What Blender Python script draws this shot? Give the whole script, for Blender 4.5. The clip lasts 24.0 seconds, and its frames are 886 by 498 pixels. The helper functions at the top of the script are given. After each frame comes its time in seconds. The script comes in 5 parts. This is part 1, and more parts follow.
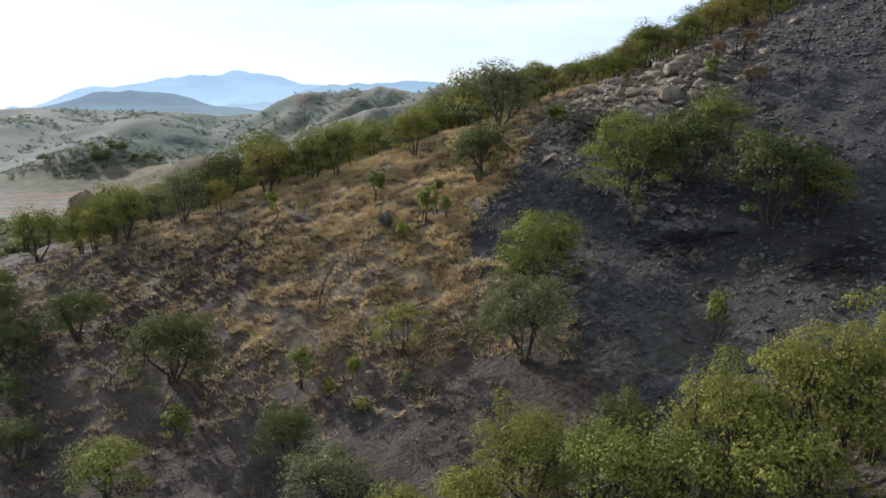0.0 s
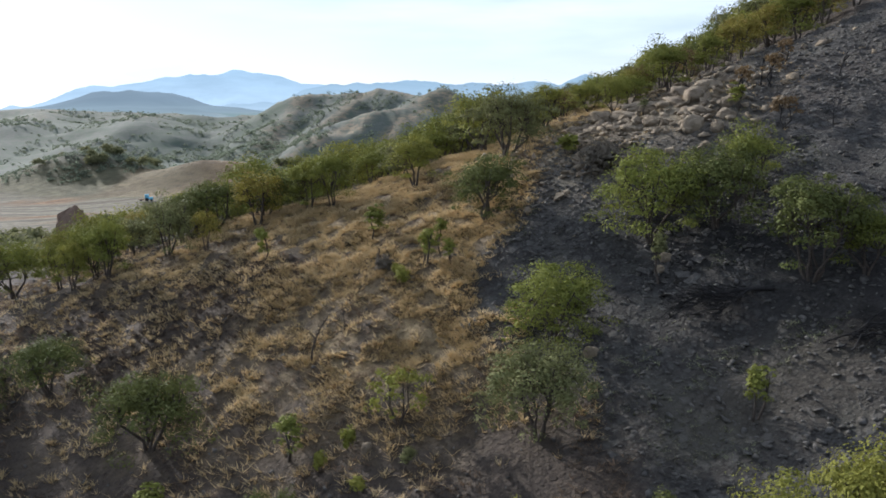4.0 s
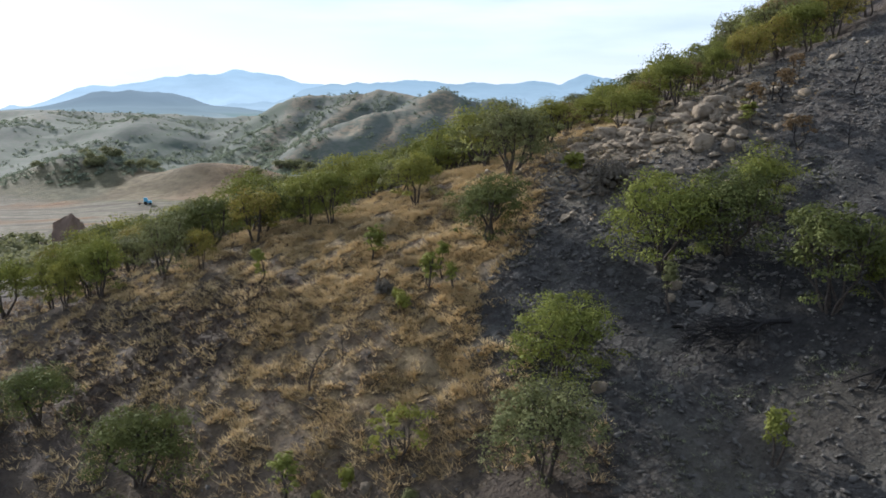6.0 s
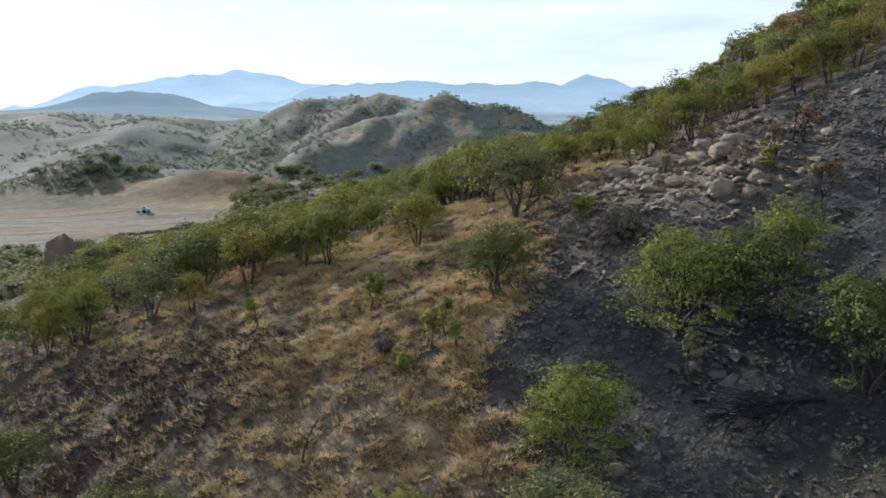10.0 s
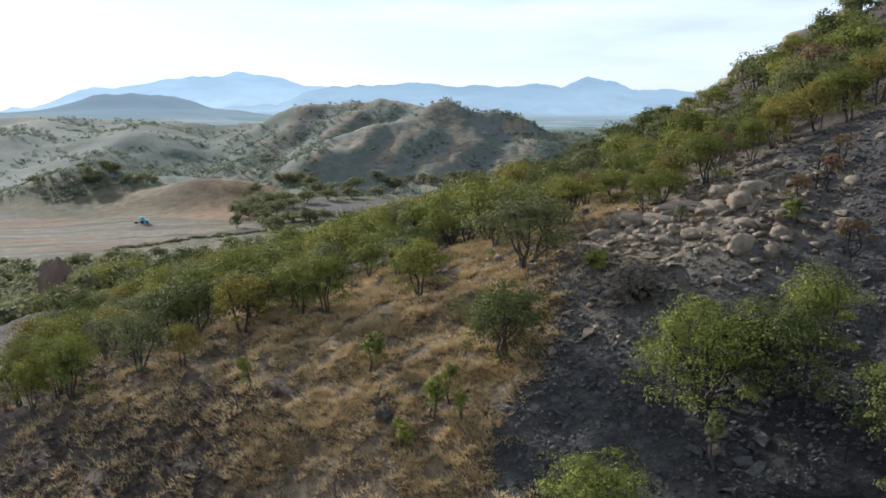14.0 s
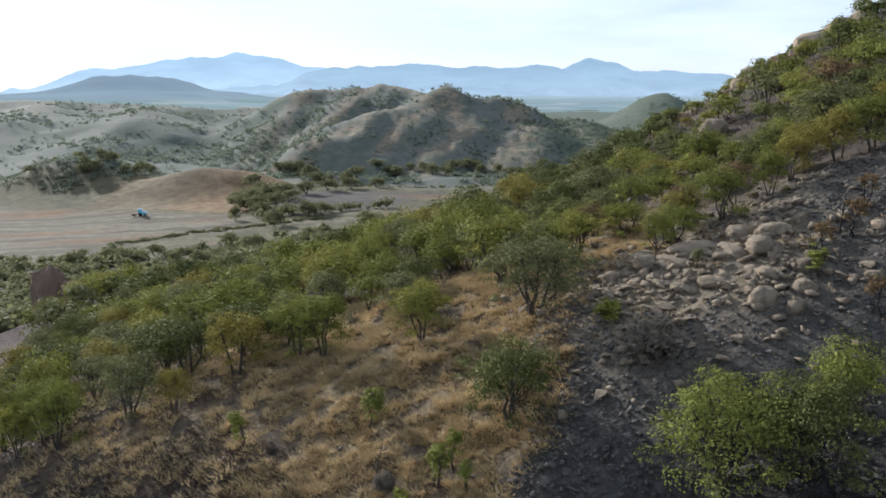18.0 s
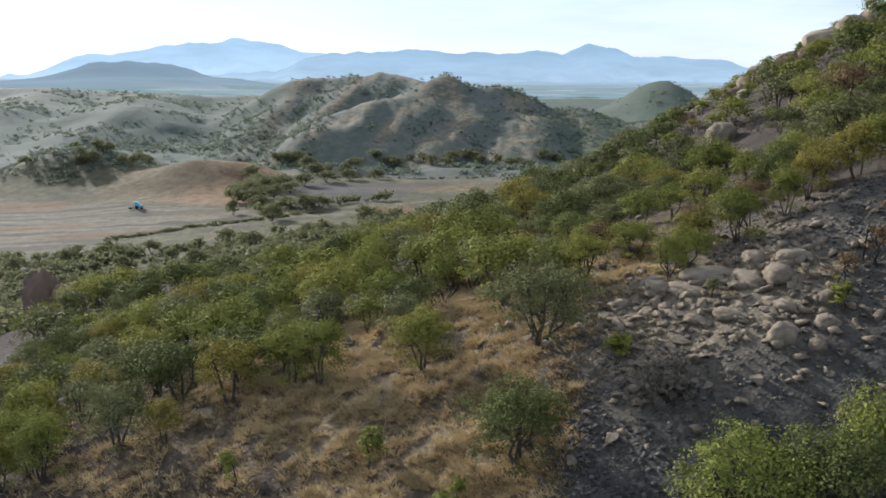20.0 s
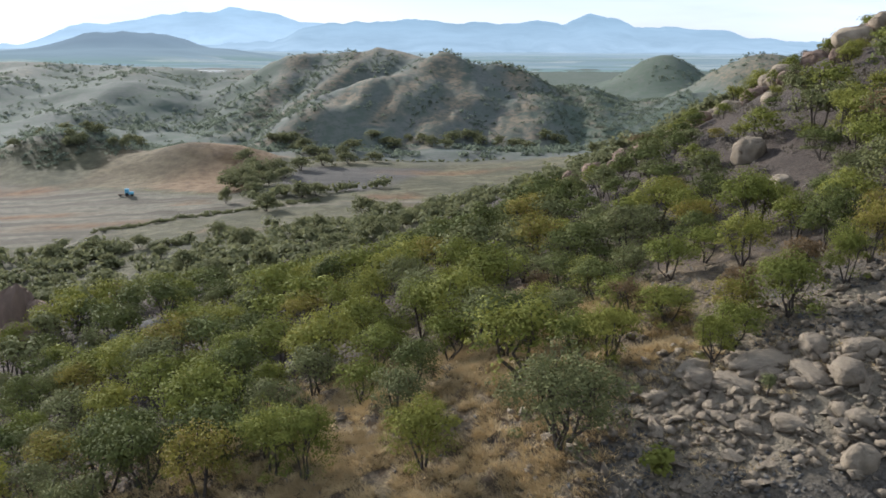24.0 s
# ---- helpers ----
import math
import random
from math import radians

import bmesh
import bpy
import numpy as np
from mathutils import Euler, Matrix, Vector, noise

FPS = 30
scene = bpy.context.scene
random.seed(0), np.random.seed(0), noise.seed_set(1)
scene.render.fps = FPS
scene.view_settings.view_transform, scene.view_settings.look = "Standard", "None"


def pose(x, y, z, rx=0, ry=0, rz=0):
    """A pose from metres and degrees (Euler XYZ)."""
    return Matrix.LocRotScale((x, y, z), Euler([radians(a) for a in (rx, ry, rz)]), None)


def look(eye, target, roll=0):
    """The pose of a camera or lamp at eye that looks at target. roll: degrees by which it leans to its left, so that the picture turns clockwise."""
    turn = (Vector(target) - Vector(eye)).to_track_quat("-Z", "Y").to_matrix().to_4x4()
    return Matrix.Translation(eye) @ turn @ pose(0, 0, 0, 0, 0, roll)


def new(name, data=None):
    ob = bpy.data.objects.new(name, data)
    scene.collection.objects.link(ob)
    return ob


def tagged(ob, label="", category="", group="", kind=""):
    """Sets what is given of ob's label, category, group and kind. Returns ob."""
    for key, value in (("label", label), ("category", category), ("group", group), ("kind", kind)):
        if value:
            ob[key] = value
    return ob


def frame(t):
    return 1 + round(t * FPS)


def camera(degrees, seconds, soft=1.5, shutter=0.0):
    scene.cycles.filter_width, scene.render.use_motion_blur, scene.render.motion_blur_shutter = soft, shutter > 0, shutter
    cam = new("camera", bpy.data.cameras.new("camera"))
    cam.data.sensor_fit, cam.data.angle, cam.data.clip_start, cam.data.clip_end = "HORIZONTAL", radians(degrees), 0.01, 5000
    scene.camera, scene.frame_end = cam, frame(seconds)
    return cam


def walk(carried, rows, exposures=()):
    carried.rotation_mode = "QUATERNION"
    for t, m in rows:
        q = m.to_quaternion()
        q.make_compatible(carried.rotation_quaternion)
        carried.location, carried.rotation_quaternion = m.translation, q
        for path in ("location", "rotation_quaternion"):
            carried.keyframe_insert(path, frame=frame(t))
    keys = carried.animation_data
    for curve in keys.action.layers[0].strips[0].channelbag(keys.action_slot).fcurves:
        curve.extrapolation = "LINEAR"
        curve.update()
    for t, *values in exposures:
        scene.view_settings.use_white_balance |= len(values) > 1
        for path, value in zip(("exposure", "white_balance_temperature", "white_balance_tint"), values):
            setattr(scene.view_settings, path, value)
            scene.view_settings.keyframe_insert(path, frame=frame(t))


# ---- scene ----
cam = camera(56.6, 24.0, soft=1.65)
METRES, EYE, TILT, LEAN, TURN = 40.0, 0.0, -10.0, 0.0, 0.0
ROWS = [
    (0.0, 0.0, 0.0, 0.0, -0.0, 0.0, -0.0),
    (0.5, -0.0007, 0.0206, 0.0113, 0.0, 0.01, 0.0),
    (1.0, -0.0015, 0.0378, 0.0214, 0.0, 0.0, -0.01),
    (1.5, -0.0025, 0.0558, 0.0322, -0.0, 0.0, -0.02),
    (2.0, -0.0031, 0.0728, 0.0428, 0.0, -0.01, -0.02),
    (2.5, -0.0038, 0.0873, 0.0523, 0.0, -0.01, -0.03),
    (4.5, -0.0073, 0.1435, 0.0958, -0.01, -0.06, -0.05),
    (5.0, -0.008, 0.1554, 0.1062, 0.0, -0.07, -0.05),
    (5.5, -0.0088, 0.1682, 0.1179, 0.01, -0.08, -0.06),
    (6.0, -0.0099, 0.1797, 0.1284, 0.0, -0.08, -0.06),
    (6.5, -0.0104, 0.1919, 0.1403, 0.02, -0.1, -0.06),
    (7.0, -0.0113, 0.2024, 0.1512, 0.02, -0.11, -0.06),
    (7.5, -0.0117, 0.2144, 0.163, 0.03, -0.11, -0.07),
    (8.0, -0.0123, 0.2255, 0.1752, 0.04, -0.12, -0.07),
    (8.5, -0.0126, 0.2359, 0.1858, 0.05, -0.11, -0.08),
    (9.0, -0.0133, 0.2472, 0.1978, 0.05, -0.11, -0.09),
    (9.5, -0.0134, 0.2571, 0.2087, 0.06, -0.1, -0.09),
    (10.0, -0.0139, 0.268, 0.2207, 0.07, -0.09, -0.1),
    (10.5, -0.0146, 0.2792, 0.2333, 0.07, -0.1, -0.1),
    (12.5, -0.0172, 0.3197, 0.2799, 0.1, -0.01, -0.14),
    (13.0, -0.0179, 0.3306, 0.2925, 0.11, 0.01, -0.14),
    (13.5, -0.0183, 0.3396, 0.3044, 0.12, 0.01, -0.16),
    (14.0, -0.0192, 0.3501, 0.3174, 0.12, 0.01, -0.16),
    (14.5, -0.0193, 0.3595, 0.3292, 0.14, 0.01, -0.18),
    (15.0, -0.0203, 0.3694, 0.3433, 0.13, -0.06, -0.19),
    (15.5, -0.0214, 0.3791, 0.3578, 0.13, -0.17, -0.2),
    (16.0, -0.0222, 0.3876, 0.3715, 0.13, -0.34, -0.2),
    (16.5, -0.0229, 0.3977, 0.3865, 0.14, -0.56, -0.21),
    (17.0, -0.0235, 0.4067, 0.4008, 0.15, -0.8, -0.21),
    (17.5, -0.0248, 0.4175, 0.4172, 0.14, -1.07, -0.2),
    (18.0, -0.0254, 0.4293, 0.4322, 0.14, -1.3, -0.2),
    (18.5, -0.0263, 0.4444, 0.4494, 0.14, -1.56, -0.2),
    (20.5, -0.0324, 0.5276, 0.52, 0.04, -2.5, -0.24),
    (21.0, -0.0342, 0.5549, 0.5397, 0.01, -2.75, -0.26),
    (21.5, -0.035, 0.5833, 0.5598, 0.02, -3.0, -0.24),
    (22.0, -0.0362, 0.6112, 0.5777, 0.01, -3.23, -0.26),
    (22.5, -0.0373, 0.6424, 0.5981, 0.0, -3.48, -0.27),
    (23.0, -0.0385, 0.6704, 0.6172, -0.01, -3.73, -0.29),
    (23.5, -0.0395, 0.7028, 0.6383, 0.0, -4.0, -0.31),
    (24.0, -0.0406, 0.7358, 0.6606, 0.01, -4.29, -0.3),
]
walk(cam, [(t, pose(0, 0, EYE, TILT, LEAN, TURN) @ pose(METRES * x, METRES * y, METRES * z, 90 + pitch, roll, yaw)) for t, x, y, z, yaw, pitch, roll in ROWS],
     exposures=[(0.0, 0.75, 5640, 14), (24.0, 0.75, 5640, 14)])

# ---- light ----
SUN_AZ, SUN_EL = -42.0, 22.0   # degrees: from straight ahead (+y) towards +x, and above the horizon
world = bpy.data.worlds.new("world")
scene.world = world
world.use_nodes = True
wt = world.node_tree
wt.nodes.clear()
sky = wt.nodes.new("ShaderNodeTexSky")
sky.sky_type = 'NISHITA'
sky.sun_disc = False
sky.sun_elevation, sky.sun_rotation = radians(SUN_EL), radians(SUN_AZ)
sky.altitude, sky.air_density, sky.dust_density, sky.ozone_density = 1500, 1.0, 1.6, 1.0
# thin high cloud over the blue
tc = wt.nodes.new("ShaderNodeTexCoord")
cm = wt.nodes.new("ShaderNodeMapping")
cm.inputs["Scale"].default_value = (1.6, 1.6, 10.0)
cn = wt.nodes.new("ShaderNodeTexNoise")
cn.inputs["Scale"].default_value, cn.inputs["Detail"].default_value, cn.inputs["Roughness"].default_value = 1.6, 7, 0.55
cr = wt.nodes.new("ShaderNodeMapRange")
cr.inputs["From Min"].default_value, cr.inputs["From Max"].default_value = 0.36, 0.66
cr.inputs["To Min"].default_value, cr.inputs["To Max"].default_value = 0.42, 1.0
mixc = wt.nodes.new("ShaderNodeMix")
mixc.data_type = 'RGBA'
mixc.inputs["B"].default_value = (10.2, 10.9, 11.6, 1)
bg = wt.nodes.new("ShaderNodeBackground")
bg.inputs["Strength"].default_value = 0.062
wo = wt.nodes.new("ShaderNodeOutputWorld")
wl = wt.links.new
wl(tc.outputs["Generated"], cm.inputs["Vector"])
wl(cm.outputs["Vector"], cn.inputs["Vector"])
wl(cn.outputs["Fac"], cr.inputs["Value"])
wl(cr.outputs["Result"], mixc.inputs["Factor"])
wl(sky.outputs["Color"], mixc.inputs["A"])
wl(mixc.outputs["Result"], bg.inputs["Color"])
wl(bg.outputs["Background"], wo.inputs["Surface"])

SUN_FROM = Vector((math.sin(radians(SUN_AZ)) * math.cos(radians(SUN_EL)),
                   math.cos(radians(SUN_AZ)) * math.cos(radians(SUN_EL)), math.sin(radians(SUN_EL))))
sun_data = bpy.data.lights.new("sun", 'SUN')
sun_data.energy, sun_data.angle, sun_data.color = 5.0, radians(1.0), (1.0, 0.91, 0.76)
sun = new("sun", sun_data)
sun.matrix_world = look(SUN_FROM * 300, (0, 0, 0))


# ---- materials ----
def material(name):
    m = bpy.data.materials.new(name)
    m.use_nodes = True
    nt = m.node_tree
    bsdf = nt.nodes["Principled BSDF"]
    bsdf.inputs["Specular IOR Level"].default_value = 0.15
    return m, nt, bsdf


def node(nt, kind, **values):
    n = nt.nodes.new(kind)
    for key, v in values.items():
        n.inputs[key.replace("_", " ")].default_value = v
    return n


def noise_of(nt, vec, scale, detail=4, rough=0.6):
    n = node(nt, "ShaderNodeTexNoise", Scale=scale, Detail=detail, Roughness=rough)
    nt.links.new(vec, n.inputs["Vector"])
    return n.outputs["Fac"]


def remap(nt, value, lo, hi, to_lo=0.0, to_hi=1.0):
    n = node(nt, "ShaderNodeMapRange")
    n.inputs["From Min"].default_value, n.inputs["From Max"].default_value = lo, hi
    n.inputs["To Min"].default_value, n.inputs["To Max"].default_value = to_lo, to_hi
    nt.links.new(value, n.inputs["Value"])
    return n.outputs["Result"]


def mixed(nt, fac, a, b):
    n = nt.nodes.new("ShaderNodeMix")
    n.data_type = 'RGBA'
    for sock, v in ((n.inputs["Factor"], fac), (n.inputs["A"], a), (n.inputs["B"], b)):
        if hasattr(v, "is_output"):
            nt.links.new(v, sock)
        elif isinstance(v, tuple):
            sock.default_value = (*v, 1)
        else:
            sock.default_value = v
    return n.outputs["Result"]


def calc(nt, op, a, b=0.0):
    n = nt.nodes.new("ShaderNodeMath")
    n.operation = op
    n.use_clamp = op in ("ADD", "SUBTRACT", "MULTIPLY")
    for sock, v in ((n.inputs[0], a), (n.inputs[1], b)):
        if hasattr(v, "is_output"):
            nt.links.new(v, sock)
        else:
            sock.default_value = v
    return n.outputs["Value"]


def bumped(nt, bsdf, height, strength, distance):
    b = node(nt, "ShaderNodeBump", Strength=strength, Distance=distance)
    nt.links.new(height, b.inputs["Height"])
    nt.links.new(b.outputs["Normal"], bsdf.inputs["Normal"])


def ground_material():
    m, nt, bsdf = material("ground")
    pos = nt.nodes.new("ShaderNodeNewGeometry").outputs["Position"]

    def att(name):
        a = nt.nodes.new("ShaderNodeAttribute")
        a.attribute_name = name
        return a.outputs["Fac"]
    fine, mid, wide = noise_of(nt, pos, 2.6, 6, 0.7), noise_of(nt, pos, 0.35, 5), noise_of(nt, pos, 0.045, 4)
    streak = noise_of(nt, pos, 0.9, 5, 0.75)
    # unburnt soil with dry litter
    soil = mixed(nt, remap(nt, fine, 0.3, 0.7), (0.027, 0.022, 0.018), (0.100, 0.078, 0.060))
    soil = mixed(nt, remap(nt, wide, 0.4, 0.65), soil, (0.05, 0.042, 0.035))
    straw = mixed(nt, remap(nt, streak, 0.36, 0.66), (0.075, 0.056, 0.034), (0.37, 0.28, 0.15))
    cover = calc(nt, 'MULTIPLY', att("straw"), remap(nt, mid, 0.32, 0.6))
    base = mixed(nt, cover, soil, straw)
    # ash and scorched stones
    ash = mixed(nt, remap(nt, fine, 0.35, 0.75), (0.021, 0.020, 0.0185), (0.070, 0.0655, 0.059))
    ash = mixed(nt, remap(nt, mid, 0.5, 0.75), ash, (0.074, 0.072, 0.060))
    ash = mixed(nt, calc(nt, 'MULTIPLY', remap(nt, wide, 0.55, 0.7), 0.6), ash, (0.045, 0.037, 0.032))
    grit = nt.nodes.new("ShaderNodeTexVoronoi")
    grit.inputs["Scale"].default_value = 4.2
    grit.inputs["Randomness"].default_value = 1.0
    nt.links.new(pos, grit.inputs["Vector"])
    sep = nt.nodes.new("ShaderNodeSeparateColor")
    nt.links.new(grit.outputs["Color"], sep.inputs["Color"])
    chip = calc(nt, 'MULTIPLY', remap(nt, grit.outputs["Distance"], 0.62, 0.3), remap(nt, sep.outputs["Red"], 0.3, 1.0))
    ash = mixed(nt, calc(nt, 'MULTIPLY', chip, 0.6), ash, (0.095, 0.093, 0.087))
    coarse = nt.nodes.new("ShaderNodeTexVoronoi")
    coarse.inputs["Scale"].default_value = 1.7
    nt.links.new(pos, coarse.inputs["Vector"])
    csep = nt.nodes.new("ShaderNodeSeparateColor")
    nt.links.new(coarse.outputs["Color"], csep.inputs["Color"])
    slab = calc(nt, 'MULTIPLY', remap(nt, coarse.outputs["Distance"], 0.6, 0.35), remap(nt, csep.outputs["Red"], 0.55, 1.0))
    ash = mixed(nt, calc(nt, 'MULTIPLY', slab, 0.6), ash, (0.105, 0.101, 0.092))
    # black patches: char by the fallen wood, and painted shade of the trees
    ash = mixed(nt, calc(nt, 'MULTIPLY', att("soot_shade"), remap(nt, mid, 0.25, 0.55)), ash, (0.009, 0.009, 0.0095))
    edge = calc(nt, 'ADD', att("burn"), remap(nt, streak, 0.2, 0.8, -0.35, 0.35))
    base = mixed(nt, remap(nt, edge, 0.25, 0.75), base, ash)
    pale = mixed(nt, remap(nt, fine, 0.3, 0.7), (0.095, 0.08, 0.06), (0.26, 0.215, 0.15))
    pale = mixed(nt, remap(nt, mid, 0.42, 0.6), pale, (0.165, 0.14, 0.098))
    base = mixed(nt, calc(nt, 'MULTIPLY', att("bedrock"), remap(nt, streak, 0.05, 0.34)), base, pale)
    # valley floor: rough dry grass, stubble, ploughed plots and bare tracks
    strip = node(nt, "ShaderNodeMapping", Scale=(0.012, 0.16, 0.0), Rotation=(0, 0, 0.12))
    nt.links.new(pos, strip.inputs["Vector"])
    rows = noise_of(nt, strip.outputs["Vector"], 1.0, 4, 0.65)
    fluff = noise_of(nt, pos, 0.22, 5, 0.7)
    meadow = mixed(nt, remap(nt, fluff, 0.36, 0.64), (0.074, 0.069, 0.040), (0.150, 0.136, 0.080))
    meadow = mixed(nt, remap(nt, wide, 0.42, 0.62, 0, 0.7), meadow, (0.060, 0.060, 0.036))
    base = mixed(nt, att("meadow"), base, meadow)
    stubble = mixed(nt, remap(nt, mid, 0.3, 0.7), (0.100, 0.090, 0.062), (0.185, 0.166, 0.118))
    stubble = mixed(nt, remap(nt, rows, 0.45, 0.58, 0, 0.85), stubble, (0.078, 0.067, 0.047))
    base = mixed(nt, att("field"), base, stubble)
    base = mixed(nt, att("plough"), base, mixed(nt, remap(nt, rows, 0.4, 0.6), (0.072, 0.066, 0.056), (0.095, 0.087, 0.073)))
    base = mixed(nt, att("rust"), base, mixed(nt, remap(nt, fluff, 0.34, 0.66), (0.095, 0.054, 0.028), (0.205, 0.124, 0.060)))
    base = mixed(nt, att("golden"), base, mixed(nt, remap(nt, fluff, 0.32, 0.68), (0.115, 0.076, 0.042), (0.225, 0.152, 0.082)))
    # scrubby far slopes; distance haze is put into these paler, greyer colours
    patch = noise_of(nt, pos, 0.028, 5, 0.6)
    scrub = mixed(nt, remap(nt, patch, 0.36, 0.64), (0.118, 0.117, 0.100), (0.088, 0.097, 0.084))
    ridge = calc(nt, 'ADD', att("rib"), remap(nt, noise_of(nt, pos, 0.06, 4, 0.6), 0.3, 0.7, -0.4, 0.35))
    scrub = mixed(nt, remap(nt, ridge, 0.3, 0.95), scrub, mixed(nt, remap(nt, fluff, 0.35, 0.65), (0.200, 0.160, 0.104), (0.140, 0.120, 0.086)))
    clumps = noise_of(nt, pos, 0.11, 4, 0.65)
    bushy = calc(nt, 'MULTIPLY', remap(nt, clumps, 0.46, 0.62), remap(nt, noise_of(nt, pos, 0.022, 3, 0.5), 0.35, 0.6, 0.4, 1.0))
    bushy = calc(nt, 'MAXIMUM', bushy, calc(nt, 'MULTIPLY', remap(nt, noise_of(nt, pos, 0.35, 3, 0.6), 0.5, 0.6), 0.75))
    scrub = mixed(nt, bushy, scrub, (0.066, 0.080, 0.061))
    scrub = mixed(nt, calc(nt, 'MULTIPLY', att("thicket"), remap(nt, clumps, 0.40, 0.58, 0.45, 1.0)), scrub, (0.066, 0.086, 0.060))
    base = mixed(nt, att("scrub"), base, scrub)
    base = mixed(nt, att("track"), base, (0.22, 0.19, 0.145))
    nt.links.new(base, bsdf.inputs["Base Color"])
    bsdf.inputs["Roughness"].default_value = 0.95
    bumped(nt, bsdf, calc(nt, 'ADD', calc(nt, 'MULTIPLY', fine, 0.6), calc(nt, 'ADD', calc(nt, 'MULTIPLY', streak, 0.3), calc(nt, 'ADD', calc(nt, 'MULTIPLY', calc(nt, 'ADD', chip, slab), 0.25), calc(nt, 'MULTIPLY', calc(nt, 'MULTIPLY', att("scrub"), calc(nt, 'ADD', clumps, calc(nt, 'MULTIPLY', noise_of(nt, pos, 0.06, 4, 0.6), 2.0))), 11.0)))), 1.0, 0.5)
    return m


def leaf_material(name, dark, light, dry=0.0, hue=(0.15, 0.145, 0.03), thin=0.3, tone=0.55):
    """Foliage: hue and tone drift from plant to plant and from clump to clump, each leaf differs a little."""
    m, nt, bsdf = material(name)
    info = nt.nodes.new("ShaderNodeObjectInfo")
    geo = nt.nodes.new("ShaderNodeNewGeometry")
    pos = geo.outputs["Position"]
    clump = remap(nt, noise_of(nt, pos, 0.85, 3, 0.6), 0.3, 0.7)
    leafwise = geo.outputs["Random Per Island"]
    col = mixed(nt, calc(nt, 'ADD', calc(nt, 'MULTIPLY', clump, 0.72), calc(nt, 'MULTIPLY', leafwise, 0.28)), dark, light)
    col = mixed(nt, remap(nt, info.outputs["Random"], 0, 1, 0, 0.5), col, hue)
    wide = remap(nt, noise_of(nt, pos, 0.16, 2, 0.5), 0.34, 0.66)
    col = mixed(nt, calc(nt, 'MULTIPLY', wide, tone), col, tuple(v * 0.55 for v in dark))
    if dry:
        col = mixed(nt, calc(nt, 'MULTIPLY', remap(nt, leafwise, 1 - dry, 1.01), 0.8), col, (0.20, 0.125, 0.055))
    nt.links.new(col, bsdf.inputs["Base Color"])
    bsdf.inputs["Roughness"].default_value = 0.75
    bsdf.inputs["Specular IOR Level"].default_value = 0.06
    tr = nt.nodes.new("ShaderNodeBsdfTranslucent")
    nt.links.new(mixed(nt, 0.35, col, hue), tr.inputs["Color"])
    mx = node(nt, "ShaderNodeMixShader", Fac=thin)
    out = nt.nodes["Material Output"]
    nt.links.new(bsdf.outputs["BSDF"], mx.inputs[1])
    nt.links.new(tr.outputs["BSDF"], mx.inputs[2])
    nt.links.new(mx.outputs["Shader"], out.inputs["Surface"])
    return m


def bark_material(name, dark, light):
    m, nt, bsdf = material(name)
    pos = nt.nodes.new("ShaderNodeTexCoord").outputs["Object"]
    n = noise_of(nt, pos, 6, 5, 0.7)
    nt.links.new(mixed(nt, remap(nt, n, 0.3, 0.7), dark, light), bsdf.inputs["Base Color"])
    bsdf.inputs["Roughness"].default_value = 0.9
    bumped(nt, bsdf, n, 0.6, 0.03)
    return m


def rock_material(name, dark, light, warm):
    m, nt, bsdf = material(name)
    pos = nt.nodes.new("ShaderNodeTexCoord").outputs["Object"]
    info = nt.nodes.new("ShaderNodeObjectInfo").outputs["Random"]
    isl = nt.nodes.new("ShaderNodeNewGeometry").outputs["Random Per Island"]
    a, b = noise_of(nt, pos, 1.3, 6, 0.65), noise_of(nt, pos, 7, 6, 0.7)
    col = mixed(nt, remap(nt, a, 0.35, 0.65), dark, light)
    col = mixed(nt, calc(nt, 'MULTIPLY', remap(nt, b, 0.45, 0.7), 0.55), col, warm)
    col = mixed(nt, calc(nt, 'MULTIPLY', info, 0.35), col, dark)
    col = mixed(nt, calc(nt, 'MULTIPLY', isl, 0.35), col, light)
    nt.links.new(col, bsdf.inputs["Base Color"])
    bsdf.inputs["Roughness"].default_value = 0.92
    bumped(nt, bsdf, calc(nt, 'ADD', calc(nt, 'MULTIPLY', a, 0.5), calc(nt, 'MULTIPLY', b, 0.4)), 1.0, 0.35)
    return m


def plain_material(name, color, rough=0.8, spread=0.25):
    m, nt, bsdf = material(name)
    isl = nt.nodes.new("ShaderNodeNewGeometry").outputs["Random Per Island"]
    d = tuple(v * (1 - spread) for v in color)
    l = tuple(min(1, v * (1 + spread)) for v in color)
    pos = nt.nodes.new("ShaderNodeTexCoord").outputs["Object"]
    fac = calc(nt, 'ADD', calc(nt, 'MULTIPLY', isl, 0.6), calc(nt, 'MULTIPLY', noise_of(nt, pos, 3), 0.4))
    nt.links.new(mixed(nt, fac, d, l), bsdf.inputs["Base Color"])
    bsdf.inputs["Roughness"].default_value = rough
    return m


